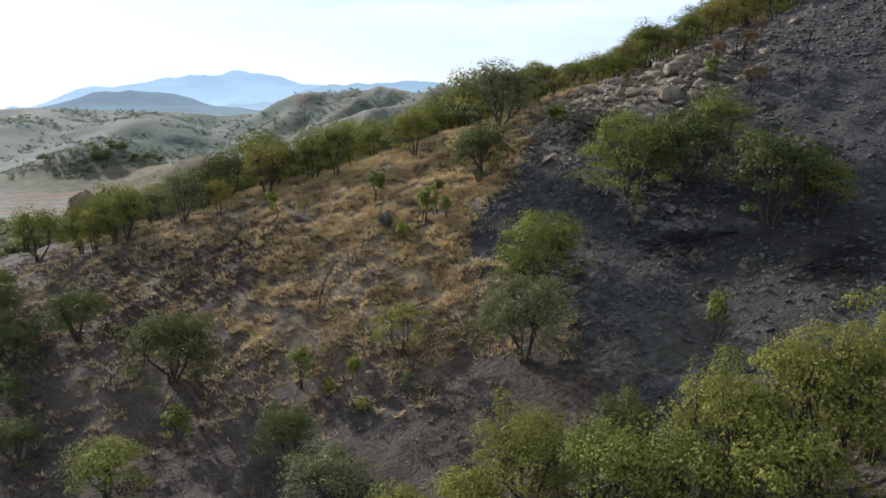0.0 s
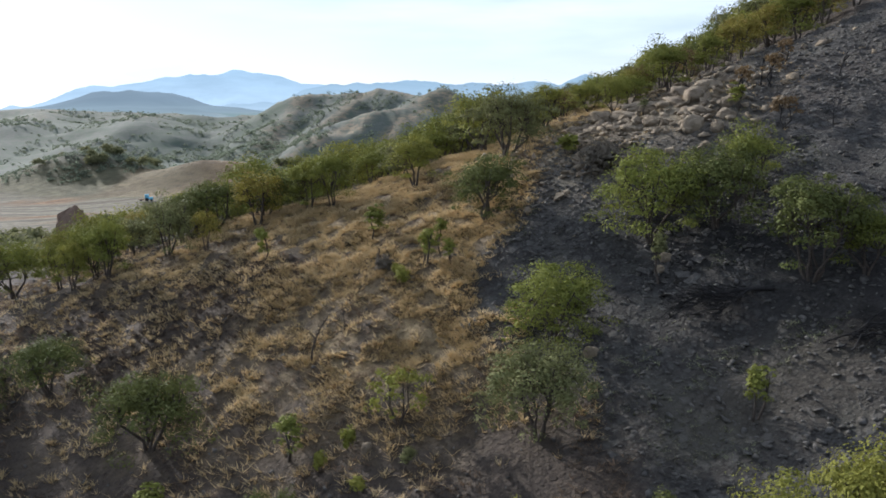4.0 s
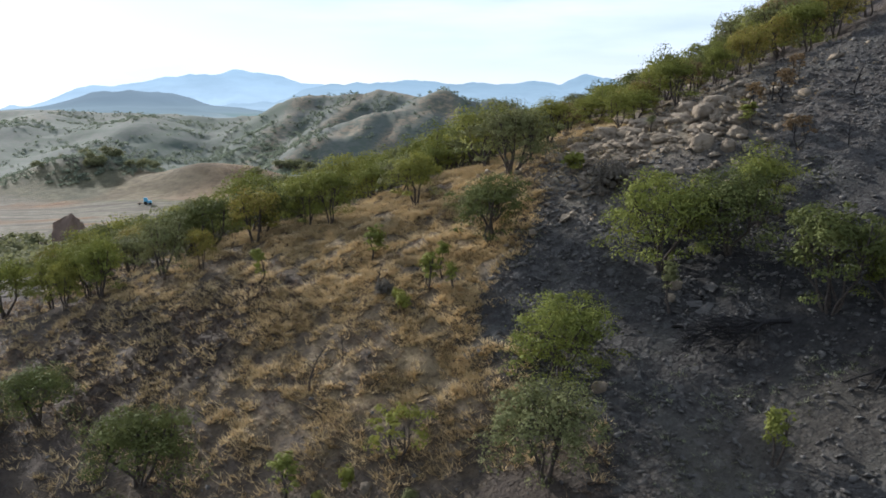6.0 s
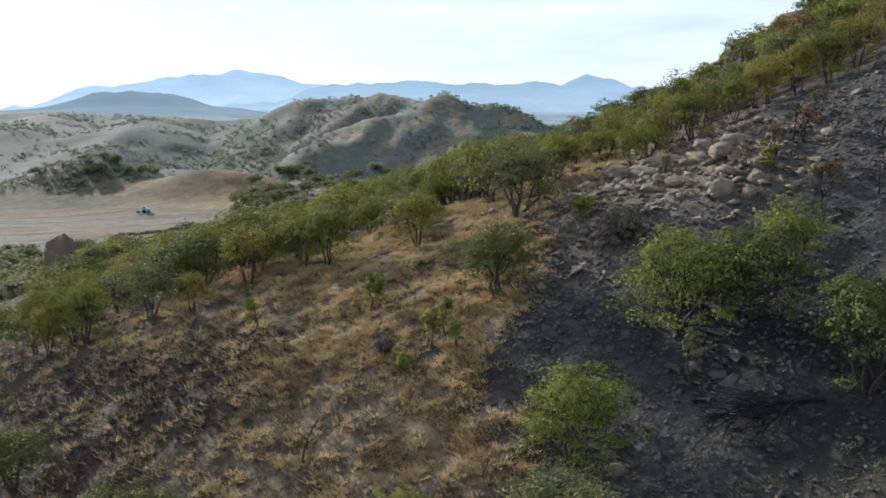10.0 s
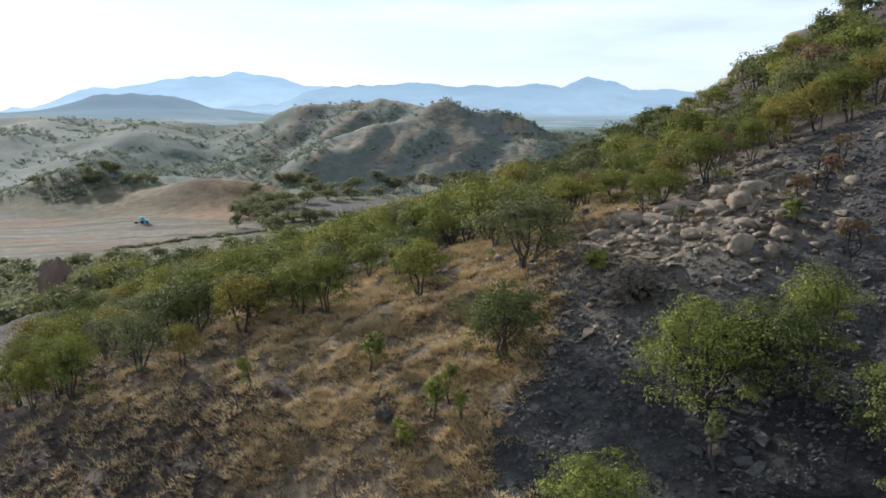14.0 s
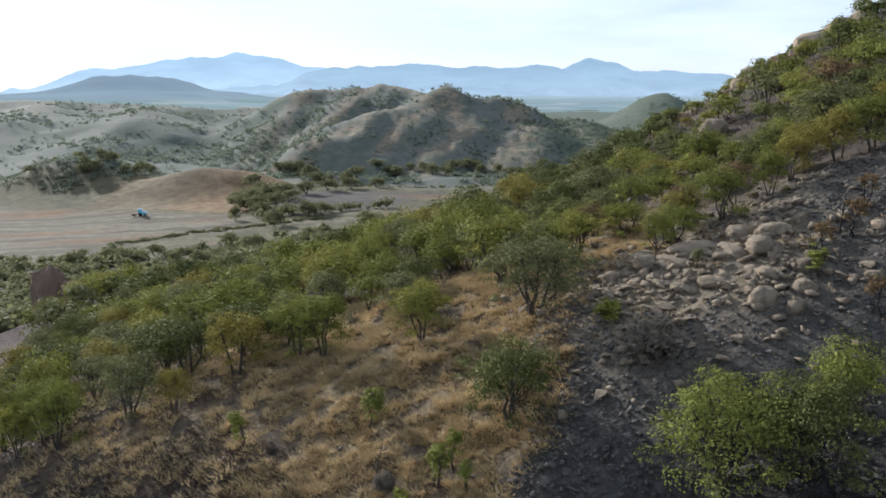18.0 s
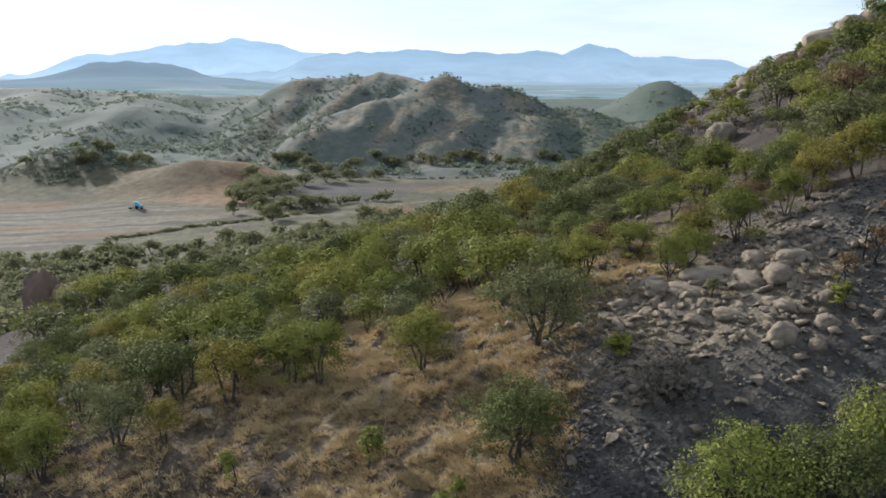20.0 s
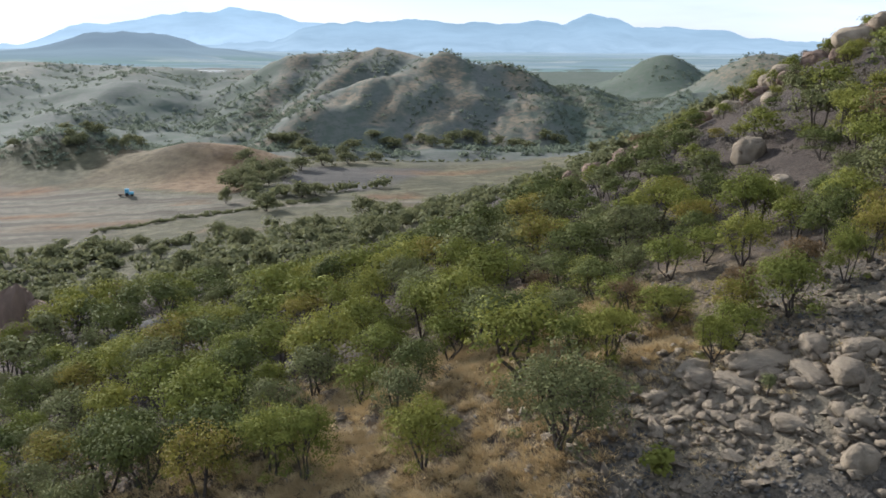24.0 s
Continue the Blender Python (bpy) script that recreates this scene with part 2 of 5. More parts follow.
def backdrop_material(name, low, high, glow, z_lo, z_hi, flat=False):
    """Far country that glows: haze of several kilometres of lit air, painted into emission."""
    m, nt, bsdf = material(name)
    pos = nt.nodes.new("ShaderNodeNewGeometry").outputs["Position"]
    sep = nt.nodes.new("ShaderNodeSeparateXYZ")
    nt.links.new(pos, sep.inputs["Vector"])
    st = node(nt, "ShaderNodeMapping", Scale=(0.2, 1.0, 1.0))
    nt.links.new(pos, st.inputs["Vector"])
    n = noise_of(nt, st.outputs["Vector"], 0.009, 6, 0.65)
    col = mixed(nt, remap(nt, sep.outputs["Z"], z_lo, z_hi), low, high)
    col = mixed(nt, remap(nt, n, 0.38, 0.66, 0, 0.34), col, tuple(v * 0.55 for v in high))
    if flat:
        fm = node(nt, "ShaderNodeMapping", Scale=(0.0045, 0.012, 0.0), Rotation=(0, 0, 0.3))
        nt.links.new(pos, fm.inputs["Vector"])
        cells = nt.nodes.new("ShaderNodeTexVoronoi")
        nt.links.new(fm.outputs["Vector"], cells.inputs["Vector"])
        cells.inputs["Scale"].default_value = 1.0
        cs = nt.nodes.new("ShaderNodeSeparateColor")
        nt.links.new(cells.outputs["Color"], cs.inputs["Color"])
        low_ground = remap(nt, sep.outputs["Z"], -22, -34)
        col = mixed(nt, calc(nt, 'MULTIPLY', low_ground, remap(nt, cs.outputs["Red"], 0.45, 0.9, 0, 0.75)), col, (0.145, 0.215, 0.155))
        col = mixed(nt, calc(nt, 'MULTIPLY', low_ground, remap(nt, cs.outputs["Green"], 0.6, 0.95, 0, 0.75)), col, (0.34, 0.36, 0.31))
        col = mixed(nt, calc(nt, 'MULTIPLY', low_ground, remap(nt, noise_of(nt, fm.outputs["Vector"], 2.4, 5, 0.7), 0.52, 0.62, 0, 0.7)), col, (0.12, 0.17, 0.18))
        # paler haze colour painted in towards the plain's far edge
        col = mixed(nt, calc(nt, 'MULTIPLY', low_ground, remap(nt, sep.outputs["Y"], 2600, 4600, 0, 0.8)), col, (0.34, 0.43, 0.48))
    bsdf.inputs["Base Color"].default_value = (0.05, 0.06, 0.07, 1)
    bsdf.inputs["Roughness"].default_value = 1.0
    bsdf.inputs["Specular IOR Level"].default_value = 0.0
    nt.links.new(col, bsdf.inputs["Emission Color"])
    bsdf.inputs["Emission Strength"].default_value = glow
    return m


GROUND = ground_material()
LEAF_GREEN = leaf_material("leaf_green", (0.090, 0.110, 0.023), (0.25, 0.265, 0.062), hue=(0.19, 0.185, 0.037), thin=0.2, tone=0.5)
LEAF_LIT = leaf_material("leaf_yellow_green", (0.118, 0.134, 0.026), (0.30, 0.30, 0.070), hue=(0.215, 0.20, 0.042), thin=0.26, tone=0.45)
LEAF_GREY = leaf_material("leaf_grey_green", (0.086, 0.095, 0.036), (0.23, 0.234, 0.100), hue=(0.155, 0.155, 0.064), thin=0.18, tone=0.5)
LEAF_DARK = leaf_material("leaf_dark_green", (0.053, 0.069, 0.021), (0.162, 0.180, 0.056), hue=(0.112, 0.118, 0.037), thin=0.18, tone=0.5)
LEAF_DRY = leaf_material("leaf_olive_dry", (0.125, 0.125, 0.025), (0.30, 0.262, 0.062), 0.25, hue=(0.215, 0.175, 0.037), thin=0.24, tone=0.4)
LEAF_RUSSET = leaf_material("leaf_russet", (0.090, 0.066, 0.036), (0.20, 0.14, 0.07), 0.3, hue=(0.16, 0.11, 0.06))
# far scrub: pale, low-contrast leaf colour with the distance haze put into it
LEAF_HILL_HAZY = leaf_material("leaf_hill_hazy", (0.125, 0.150, 0.105), (0.20, 0.228, 0.16), hue=(0.16, 0.185, 0.132), thin=0.5, tone=0.2)
LEAF_TWIG = leaf_material("leaf_twiggy", (0.105, 0.092, 0.070), (0.21, 0.185, 0.145), hue=(0.15, 0.13, 0.10), tone=0.3)
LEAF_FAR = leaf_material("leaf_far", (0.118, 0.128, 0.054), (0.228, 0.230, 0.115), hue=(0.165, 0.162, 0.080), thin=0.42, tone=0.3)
BARK = bark_material("bark", (0.03, 0.024, 0.02), (0.09, 0.075, 0.06))
CHAR = bark_material("charred_wood", (0.008, 0.008, 0.008), (0.03, 0.028, 0.027))
ROCK = rock_material("granite", (0.125, 0.102, 0.075), (0.285, 0.236, 0.168), (0.245, 0.186, 0.118))
ROCK_RED = rock_material("reddish_rock", (0.095, 0.070, 0.054), (0.205, 0.145, 0.105), (0.16, 0.105, 0.072))
ROCK_SCORCHED = rock_material("scorched_rock", (0.040, 0.038, 0.036), (0.150, 0.142, 0.126), (0.092, 0.086, 0.077))
STRAW = leaf_material("dry_grass", (0.34, 0.25, 0.125), (0.74, 0.58, 0.32), hue=(0.54, 0.41, 0.215))
LITTER = leaf_material("withered_litter", (0.095, 0.068, 0.048), (0.30, 0.215, 0.135), hue=(0.19, 0.14, 0.095))
WEED = leaf_material("dark_weeds", (0.036, 0.030, 0.025), (0.105, 0.084, 0.064), hue=(0.07, 0.055, 0.045))
HERB = plain_material("pale_herb", (0.17, 0.175, 0.1), 0.8, 0.4)
BLUE = plain_material("blue_paint", (0.14, 0.38, 0.52), 0.5, 0.15)
TYRE = plain_material("black_rubber", (0.02, 0.02, 0.02), 0.9, 0.1)
WHITE = plain_material("white_wall", (0.8, 0.78, 0.74), 0.8, 0.05)


# ---- mesh helpers ----
def mesh_from(name, verts, faces, smooth=False):
    me = bpy.data.meshes.new(name)
    verts, faces = np.asarray(verts, np.float32), [np.asarray(f, np.int32) for f in faces if len(f)]
    loops = np.concatenate([f.ravel() for f in faces])
    sizes = np.concatenate([np.full(len(f), f.shape[1], np.int32) for f in faces])
    me.vertices.add(len(verts))
    me.vertices.foreach_set("co", verts.ravel())
    me.loops.add(len(loops))
    me.loops.foreach_set("vertex_index", loops)
    me.polygons.add(len(sizes))
    me.polygons.foreach_set("loop_start", np.r_[0, np.cumsum(sizes)[:-1]].astype(np.int32))
    if smooth:
        me.polygons.foreach_set("use_smooth", np.ones(len(sizes), bool))
    me.update(calc_edges=True)
    me.validate()
    return me


def part(name, data, material, parent, label=""):
    """Links a mesh (or bmesh) as one object under a thing or a part."""
    if isinstance(data, bmesh.types.BMesh):
        me = bpy.data.meshes.new(name)
        data.to_mesh(me)
        data.free()
        data = me
    if material and not data.materials:
        data.materials.append(material)
    ob = new(name, data)
    ob.parent = parent
    if label:
        ob["label"] = label
    return ob


def value_noise(x, y, seed=0):
    """Smooth noise in -1..1 on a unit lattice."""
    xi, yi = np.floor(x).astype(np.int64), np.floor(y).astype(np.int64)
    u, v = x - xi, y - yi
    u, v = u * u * (3 - 2 * u), v * v * (3 - 2 * v)

    def corner(a, b):
        h = (a * 374761393 + b * 668265263 + seed * 982451653) & 0xFFFFFFFF
        h = ((h ^ (h >> 13)) * 1274126177) & 0xFFFFFFFF
        return ((h ^ (h >> 16)) & 0xFFFF) / 32767.5 - 1
    a, b, c, d = corner(xi, yi), corner(xi + 1, yi), corner(xi, yi + 1), corner(xi + 1, yi + 1)
    return (a * (1 - u) + b * u) * (1 - v) + (c * (1 - u) + d * u) * v


def fbm(x, y, octaves=4, seed=0):
    return sum(value_noise(x * 2 ** k + 17.3 * k, y * 2 ** k - 9.1 * k, seed + k) * 0.5 ** k for k in range(octaves))


# ---- the lie of the land ----
VALLEY = -38.0
NEAR_RELIEF = ((2.1, 1.6, -1.7, -1.8, -1.7, 1.1),
               (0.2, -3.0, -4.7, -4.4, -7.0, 1.2),
               (2.1, 6.2, 3.1, 6.0, 0.3, 1.9),
               (-1.6, 0.9, -1.7, -4.3, -3.2, 1.6),
               (1.1, 2.0, 1.2, -0.0, -5.2, -1.4),
               (2.0, 1.4, -4.1, -0.6, -2.0, 1.2),
               (-0.2, -0.0, -4.6, -5.1, -4.8, -1.3))
WIDE_RELIEF = ((0.2, 14.9, -4.7, -20.7, -7.9, -6.1),
               (-3.6, -3.9, 4.5, -8.0, 2.0, 22.5),
               (2.7, 0.5, 2.1, -0.5, 13.3, 8.3),
               (3.1, -3.0, 1.1, -2.9, 1.6, -22.0),
               (-4.0, -1.5, 6.6, -6.6, 21.6, 5.7))

NEAR_STEP, NEAR_WIDE = 28.0, 24.0
WIDE_STEP, WIDE_WIDE = 95.0, 80.0


def smooth(a, b, v):
    t = np.clip((v - a) / (b - a), 0, 1)
    return t * t * (3 - 2 * t)


# ridgelines of the hill across the valley and of the slopes beyond: x, y, z of two ends each
HILL_CREST = ((-170, 700, -26, -141, 702, 0), (-141, 702, 0, -113, 700, 13), (-113, 700, 13, -70, 700, 18), (-70, 700, 18, -45, 700, 18.5), (-45, 700, 18.5, -14, 660, 13.5),
              (-14, 660, 13.5, 1, 600, 13.5), (1, 600, 13.5, 45, 605, 6), (45, 605, 6, 85, 620, -8), (85, 620, -8, 125, 640, -22))
HILL_RIBS = ((1, 600, 13.5, -47, 558, 1), (-47, 558, 1, -67, 520, -12), (-67, 520, -12, -96, 478, -29), (1, 600, 13.5, -20, 556, 0), (-20, 556, 0, -38, 505, -20),
              (1, 600, 13.5, 10, 545, -8), (10, 545, -8, -12, 478, -29), (45, 605, 6, 49, 550, -9), (49, 550, -9, 32, 482, -29),
              (85, 620, -8, 90, 545, -21), (90, 545, -21, 84, 480, -32), (-113, 700, 13, -126, 610, -13), (-126, 610, -13, -134, 535, -31),
              (-60, 700, 18, -84, 622, -3), (-84, 622, -3, -112, 550, -24), (125, 640, -22, 128, 560, -32))
HILL_LINES = HILL_CREST + HILL_RIBS
SLOPE_LINES = ((-640, 940, 2, -330, 920, -5), (-330, 920, -5, -200, 900, -9), (-200, 900, -9, -60, 960, -16), (-330, 920, -5, -250, 700, -10), (-250, 700, -10, -258, 600, -25),
               (-258, 600, -25, -248, 520, -35), (-200, 900, -9, -182, 770, -20), (-182, 770, -20, -186, 650, -31), (-430, 930, -2, -360, 680, -12), (-360, 680, -12, -330, 560, -28))


def crests(x, y, lines, fall, round_off):
    """Height of slopes that fall away evenly from the ridgelines, and the distance from the nearest."""
    acc, near = np.zeros_like(x), np.full_like(x, 1e6)
    for x0, y0, z0, x1, y1, z1 in lines:
        t = np.clip(((x - x0) * (x1 - x0) + (y - y0) * (y1 - y0)) / ((x1 - x0) ** 2 + (y1 - y0) ** 2), 0, 1)
        d = np.hypot(x - x0 - t * (x1 - x0), y - y0 - t * (y1 - y0))
        h = z0 + t * (z1 - z0) - fall * (np.sqrt(d * d + round_off ** 2) - round_off)
        acc = acc + np.exp(np.clip((h + 40) / 1.6, -60, 80))
        near = np.minimum(near, d)
    return 1.6 * np.log(acc + 1e-9) - 40, near


def hill_fold(x, y):
    """1 on the crests and ribs of the far hill, 0 in its ravines."""
    x = x + 7 * value_noise(x / 26, y / 26, 51)
    return np.exp(-(crests(x, y, HILL_LINES, 0.5, 8)[1] / 11) ** 2)


def over(a, b, k):
    """The higher of two heights, blended over k metres."""
    return np.maximum(a, b) + k * np.log1p(np.exp(-np.abs(a - b) / k))


def land(x, y):
    """Height of the ground without its small roughness: a hillside that falls to the left, a spur across it,
    a gully before and a wooded hollow behind the spur, then the valley and the hills beyond."""
    x, y = np.asarray(x, float), np.asarray(y, float)
    side = 0.5 * (1 + np.tanh((x - 0.10 * (y - 80)) / 60))
    z = (10 + 62 * side) / (1 + np.exp(np.clip((y - 240) / 30, -60, 60))) / (1 + np.exp(np.clip((-x - 75) / 22, -60, 60)))
    for j, row in enumerate(NEAR_RELIEF):
        for i, h in enumerate(row):
            z = z + h * np.exp(-((x + 70 - NEAR_STEP * i) ** 2 + (y - 20 - NEAR_STEP * j) ** 2) / (2 * NEAR_WIDE ** 2))
    for j, row in enumerate(WIDE_RELIEF):
        for i, h in enumerate(row):
            z = z + h * np.exp(-((x + 240 - WIDE_STEP * i) ** 2 + (y + 40 - WIDE_STEP * j) ** 2) / (2 * WIDE_WIDE ** 2))
    # the hill across the valley, cut by ravines
    wx, wy = x + 7 * value_noise(x / 26, y / 26, 51), y + 6 * value_noise(x / 30, y / 30, 52)
    z = over(z, crests(wx, wy, HILL_LINES, 0.58, 15)[0] - VALLEY - 6.0, 1.5)
    z = np.where(y > 450, over(z, crests(wx, wy, SLOPE_LINES, 0.26, 20)[0] - VALLEY - 4.0, 2.5), z)
    z = z + 1.6 * smooth(455, 520, y) * (1 - smooth(900, 1300, y)) * fbm(x / 17, y / 22, 4, 15)
    # ridges that close the valley further off
    z = z + 50 * np.exp(-((x - 230) / 58) ** 2 - ((y - 645) / 95) ** 2) + 24 * np.exp(-((x - 150) / 52) ** 2 - ((y - 545) / 60) ** 2) + 44 * np.exp(-((x - 252) / 52) ** 2 - ((y - 1010) / 90) ** 2)
    z = z + 17 * np.exp(-((x + 186) / 36) ** 2 - ((y - 436) / 34) ** 2) + 13 * np.exp(-(np.abs(x + 112) / 34) ** 2.6 - ((y - 408) / 22) ** 2)
    z = z + 4.5 * np.exp(-((x + 55) / 26) ** 2 - ((y - 446) / 12) ** 2) + 2.5 * np.exp(-((x - 5) / 30) ** 2 - ((y - 452) / 9) ** 2)
    # the flat-topped hill on the plain
    r = np.hypot((x + 895) / np.where(x < -895, 1.5, 1.05), y - 2500)
    z = z + (72 + 12 * fbm(x / 90, y / 120, 4, 14) + 0.03 * (x + 915)) * (0.58 * (1 - smooth(70, 210, r)) + 0.42 * (1 - smooth(120, 520, r)))
    return VALLEY + z - 6 * smooth(900, 3500, y)


def ground_z(x, y):
    near = 1 - smooth(140, 420, np.hypot(np.asarray(x, float), np.asarray(y, float) - 70))
    rough = 0.55 * fbm(np.asarray(x) / 7.0, np.asarray(y) / 7.0, 4, 3) + 0.22 * fbm(np.asarray(x) / 1.7, np.asarray(y) / 1.7, 3, 8)
    return land(x, y) + near * rough + (1 - near) * 1.4 * fbm(np.asarray(x) / 32.0, np.asarray(y) / 32.0, 4, 4)


def gz(x, y):
    return float(ground_z(np.array([x]), np.array([y]))[0])


def burn_at(x, y):
    """How far inside the burnt ground: 0.5 on its edge."""
    edge = 3.2 + 4.0 * smooth(60, 44, y) * 1.2 + 3.0 * smooth(70, 84, y) + 3.6 * fbm(x / 6, y / 6, 4, 21)
    crest = 0.08 * (81.5 + 5.0 * smooth(15, 24, x) + 0.1 * x - y) + 0.5
    near = 0.12 * (y - 36) + 0.5
    return np.clip(np.minimum(np.minimum(0.5 + (x - edge) * 0.1, crest + 0.25 * fbm(x / 5, y / 5, 2, 22)), near), 0, 1)


def straw_at(x, y):
    """Cover of golden grass on the spur."""
    s = np.exp(-((x + 3 + 0.15 * (y - 70)) / 11) ** 2) * smooth(44, 60, y) * (1 - smooth(92, 104, y))
    s = s + 0.55 * np.exp(-((x + 20) / 12) ** 2 - ((y - 77) / 5) ** 2) + 0.16 * smooth(-60, -8, x) * smooth(44, 60, y) * (1 - smooth(88, 100, y))
    s = s + 0.7 * smooth(79, 84, y) * (1 - smooth(110, 130, y)) * np.exp(-((x - 10) / 14) ** 2)
    return np.clip(s * (0.95 + 0.4 * fbm(x / 6, y / 6, 3, 31)), 0, 1) * (1 - smooth(0.45, 0.8, burn_at(x, y)))


def axis_steps(lo, hi, step, rate, end_lo, end_hi):
    mid = list(np.arange(lo, hi + 0.01, step))
    a, out = hi, []
    while a < end_hi:
        a += step + rate * (a - hi)
        out.append(min(a, end_hi))
    a, back = lo, []
    while a > end_lo:
        a -= step + rate * (lo - a)
        back.append(max(a, end_lo))
    return np.array(back[::-1] + mid + out)


def build_ground():
    xs = axis_steps(-40, 40, 0.6, 0.042, -4800, 4800)
    ys = axis_steps(34, 98, 0.6, 0.0165, -900, 4900)
    X, Y = np.meshgrid(xs, ys)
    x, y = X.ravel(), Y.ravel()
    z = ground_z(x, y)
    n, k = len(xs), len(ys)
    i = (np.arange(k - 1)[:, None] * n + np.arange(n - 1)).ravel()
    me = mesh_from("ground", np.stack([x, y, z], 1), [np.stack([i, i + 1, i + n + 1, i + n], 1)], True)
    wob = 18 * fbm(x / 70, y / 70, 3, 40)
    valley = smooth(-21, -30, z) * smooth(268, 300, y + 0.1 * x + wob) * (1 - smooth(395, 440, y + 0.5 * wob)) * (1 - smooth(20, 60, x + 0.3 * wob))
    scrub = np.maximum(smooth(385, 460, y + wob), smooth(60, 110, np.abs(x) * (y > 230)) * (x > 0))
    scrub = np.maximum(scrub, smooth(300, 360, y + wob) * smooth(10, 40, x))
    knoll = smooth(0, 2.5, y + 0.44 * (x + 120) - 352 - 0.1 * wob) * smooth(-160, -150, x + 0.2 * wob) * (1 - smooth(-80, -74, x)) * (1 - smooth(425, 440, y))
    golden = knoll * (0.35 + 0.65 * smooth(-128, -100, x + 0.9 * wob))
    rough_grass = smooth(165, 215, y + 0.2 * x) * (1 - smooth(296, 304, y - 0.42 * (x + 70) + 0.15 * wob)) * smooth(-12, -24, z)
    meadow = np.maximum(rough_grass, smooth(-21, -30, z) * smooth(268, 300, y + wob) * (1 - smooth(420, 455, y + 0.5 * wob)) * (1 - smooth(60, 95, x + 0.3 * wob)))
    valley = smooth(-21, -30, z) * smooth(294, 298, y - 0.42 * (x + 70)) * (1 - smooth(345, 349, y + 0.44 * (x + 120))) * (1 - smooth(-72, -64, x))
    valley = np.maximum(valley, smooth(262, 268, y + 0.1 * wob) * (1 - smooth(276, 282, y)) * smooth(-96, -108, x))
    plough = smooth(338, 342, y - 0.1 * x + 0.1 * wob) * (1 - smooth(398, 404, y)) * smooth(-70, -64, x) * (1 - smooth(-30, -18, x + 0.4 * (y - 350) * -1))
    rust = np.zeros_like(x)
    for cx, cy, rx, ry, much in ((-20, 321, 10, 7, 0.9), (-150, 311, 26, 5, 0.9), (-118, 290, 22, 4, 0.8), (-172, 362, 18, 9, 0.9), (2, 388, 30, 7, 0.6), (-58, 446, 24, 9, 0.4), (-92, 322, 8, 3, 0.6),
                                 (-62, 268, 16, 4, 0.4), (-140, 250, 26, 4, 0.5), (-8, 300, 12, 8, 0.4)):
        rust = np.maximum(rust, min(1, 1.3 * much) * np.exp(-((x - cx + 0.15 * wob) / rx) ** 4 - ((y - cy + 0.1 * wob) / ry) ** 4))
    rust = rust * (0.45 + 0.55 * smooth(-0.3, 0.3, fbm(x / 7, y / 3, 3, 46)))
    scrub = scrub * (1 - np.maximum(meadow * (y < 430), knoll))
    track = np.exp(-((y - (229 + 0.3 * (x + 108) + 4 * np.sin(x / 22))) / 2.4) ** 2) * smooth(-86, -96, x) * smooth(-300, -200, x)
    track = np.maximum(track, 0.6 * np.exp(-((y - (308 + 0.1 * (x + 60))) / 2.2) ** 2) * smooth(-66, -56, x) * (1 - smooth(-12, 0, x)))
    track = np.maximum(track, 0.45 * np.exp(-((x + 42 + 0.12 * (y - 198)) / 2.0) ** 2) * smooth(188, 196, y) * (1 - smooth(228, 240, y)))
    track = np.maximum(track, 0.35 * np.exp(-((y - (330 + 0.1 * (x + 120))) / 1.0) ** 2) * smooth(-72, -80, x) * smooth(-200, -170, x))
    for name, v in (("burn", burn_at(x, y)), ("straw", straw_at(x, y)), ("field", valley), ("scrub", scrub), ("meadow", meadow), ("plough", plough), ("rust", rust),
                    ("golden", golden), ("track", track), ("rib", np.where(y < 760, hill_fold(x, y), 0.7 * np.exp(-(crests(x, y, SLOPE_LINES, 0.24, 20)[1] / 22) ** 2)) + 0.9 * smooth(165, 200, x) * (y > 480) * (y < 800)),
                    ("thicket", 0.5 * (y < 760) * (y > 440) * (1 - hill_fold(x, y)) * (np.abs(x) < 175) * smooth(-0.4, 0.3, fbm(x / 24, y / 24, 3, 48)) + smooth(-110, -150, x) * smooth(440, 470, y) * (y < 1600) * (0.5 + 0.5 * smooth(0.9, 0.2, np.exp(-(crests(x, y, SLOPE_LINES, 0.24, 20)[1] / 30) ** 2)) * smooth(-0.8, -0.1, fbm(x / 70, y / 80, 3, 49))) + np.maximum(smooth(35, 95, x + 0.5 * wob) * smooth(440, 500, y) * (1 - 0.8 * smooth(150, 200, x) * (y < 800)) * (1 - 0.75 * np.exp(-((x - 140) / 45) ** 2 - ((y - 555) / 50) ** 2)), np.exp(-((x + 186) / 42) ** 4 - ((y - 440) / 40) ** 4))),
                    ("soot_shade", 0.4 * np.exp(-((x - 17) / 5) ** 2 - ((y - 52.5) / 4.5) ** 2) + np.exp(-((x - 23) / 5) ** 2 - ((y - 47.5) / 4) ** 2) + 0.8 * np.exp(-((x - 20) / 5) ** 2 - ((y - 58) / 3) ** 2)),
                    ("bedrock", 1.9 * np.exp(-((x - 16.5) / 7) ** 2 - ((y - 77) / 6) ** 2) + 0.8 * np.exp(-((x - 21) / 9) ** 2 - ((y - 85) / 4.5) ** 2) + 0.5 * np.exp(-((x - 10.5) / 3) ** 2 - ((y - 71) / 4) ** 2) + 0.9 * np.exp(-((x - 20.5) / 3) ** 2 - ((y - 32.5) / 2.5) ** 2) + 0.22 * np.exp(-((x - 17) / 7) ** 2 - ((y - 45.5) / 3) ** 2))):
        me.attributes.new(name, 'FLOAT', 'POINT').data.foreach_set("value", np.clip(v, 0, 1).astype(np.float32))
    ob = part("ground", me, GROUND, None)
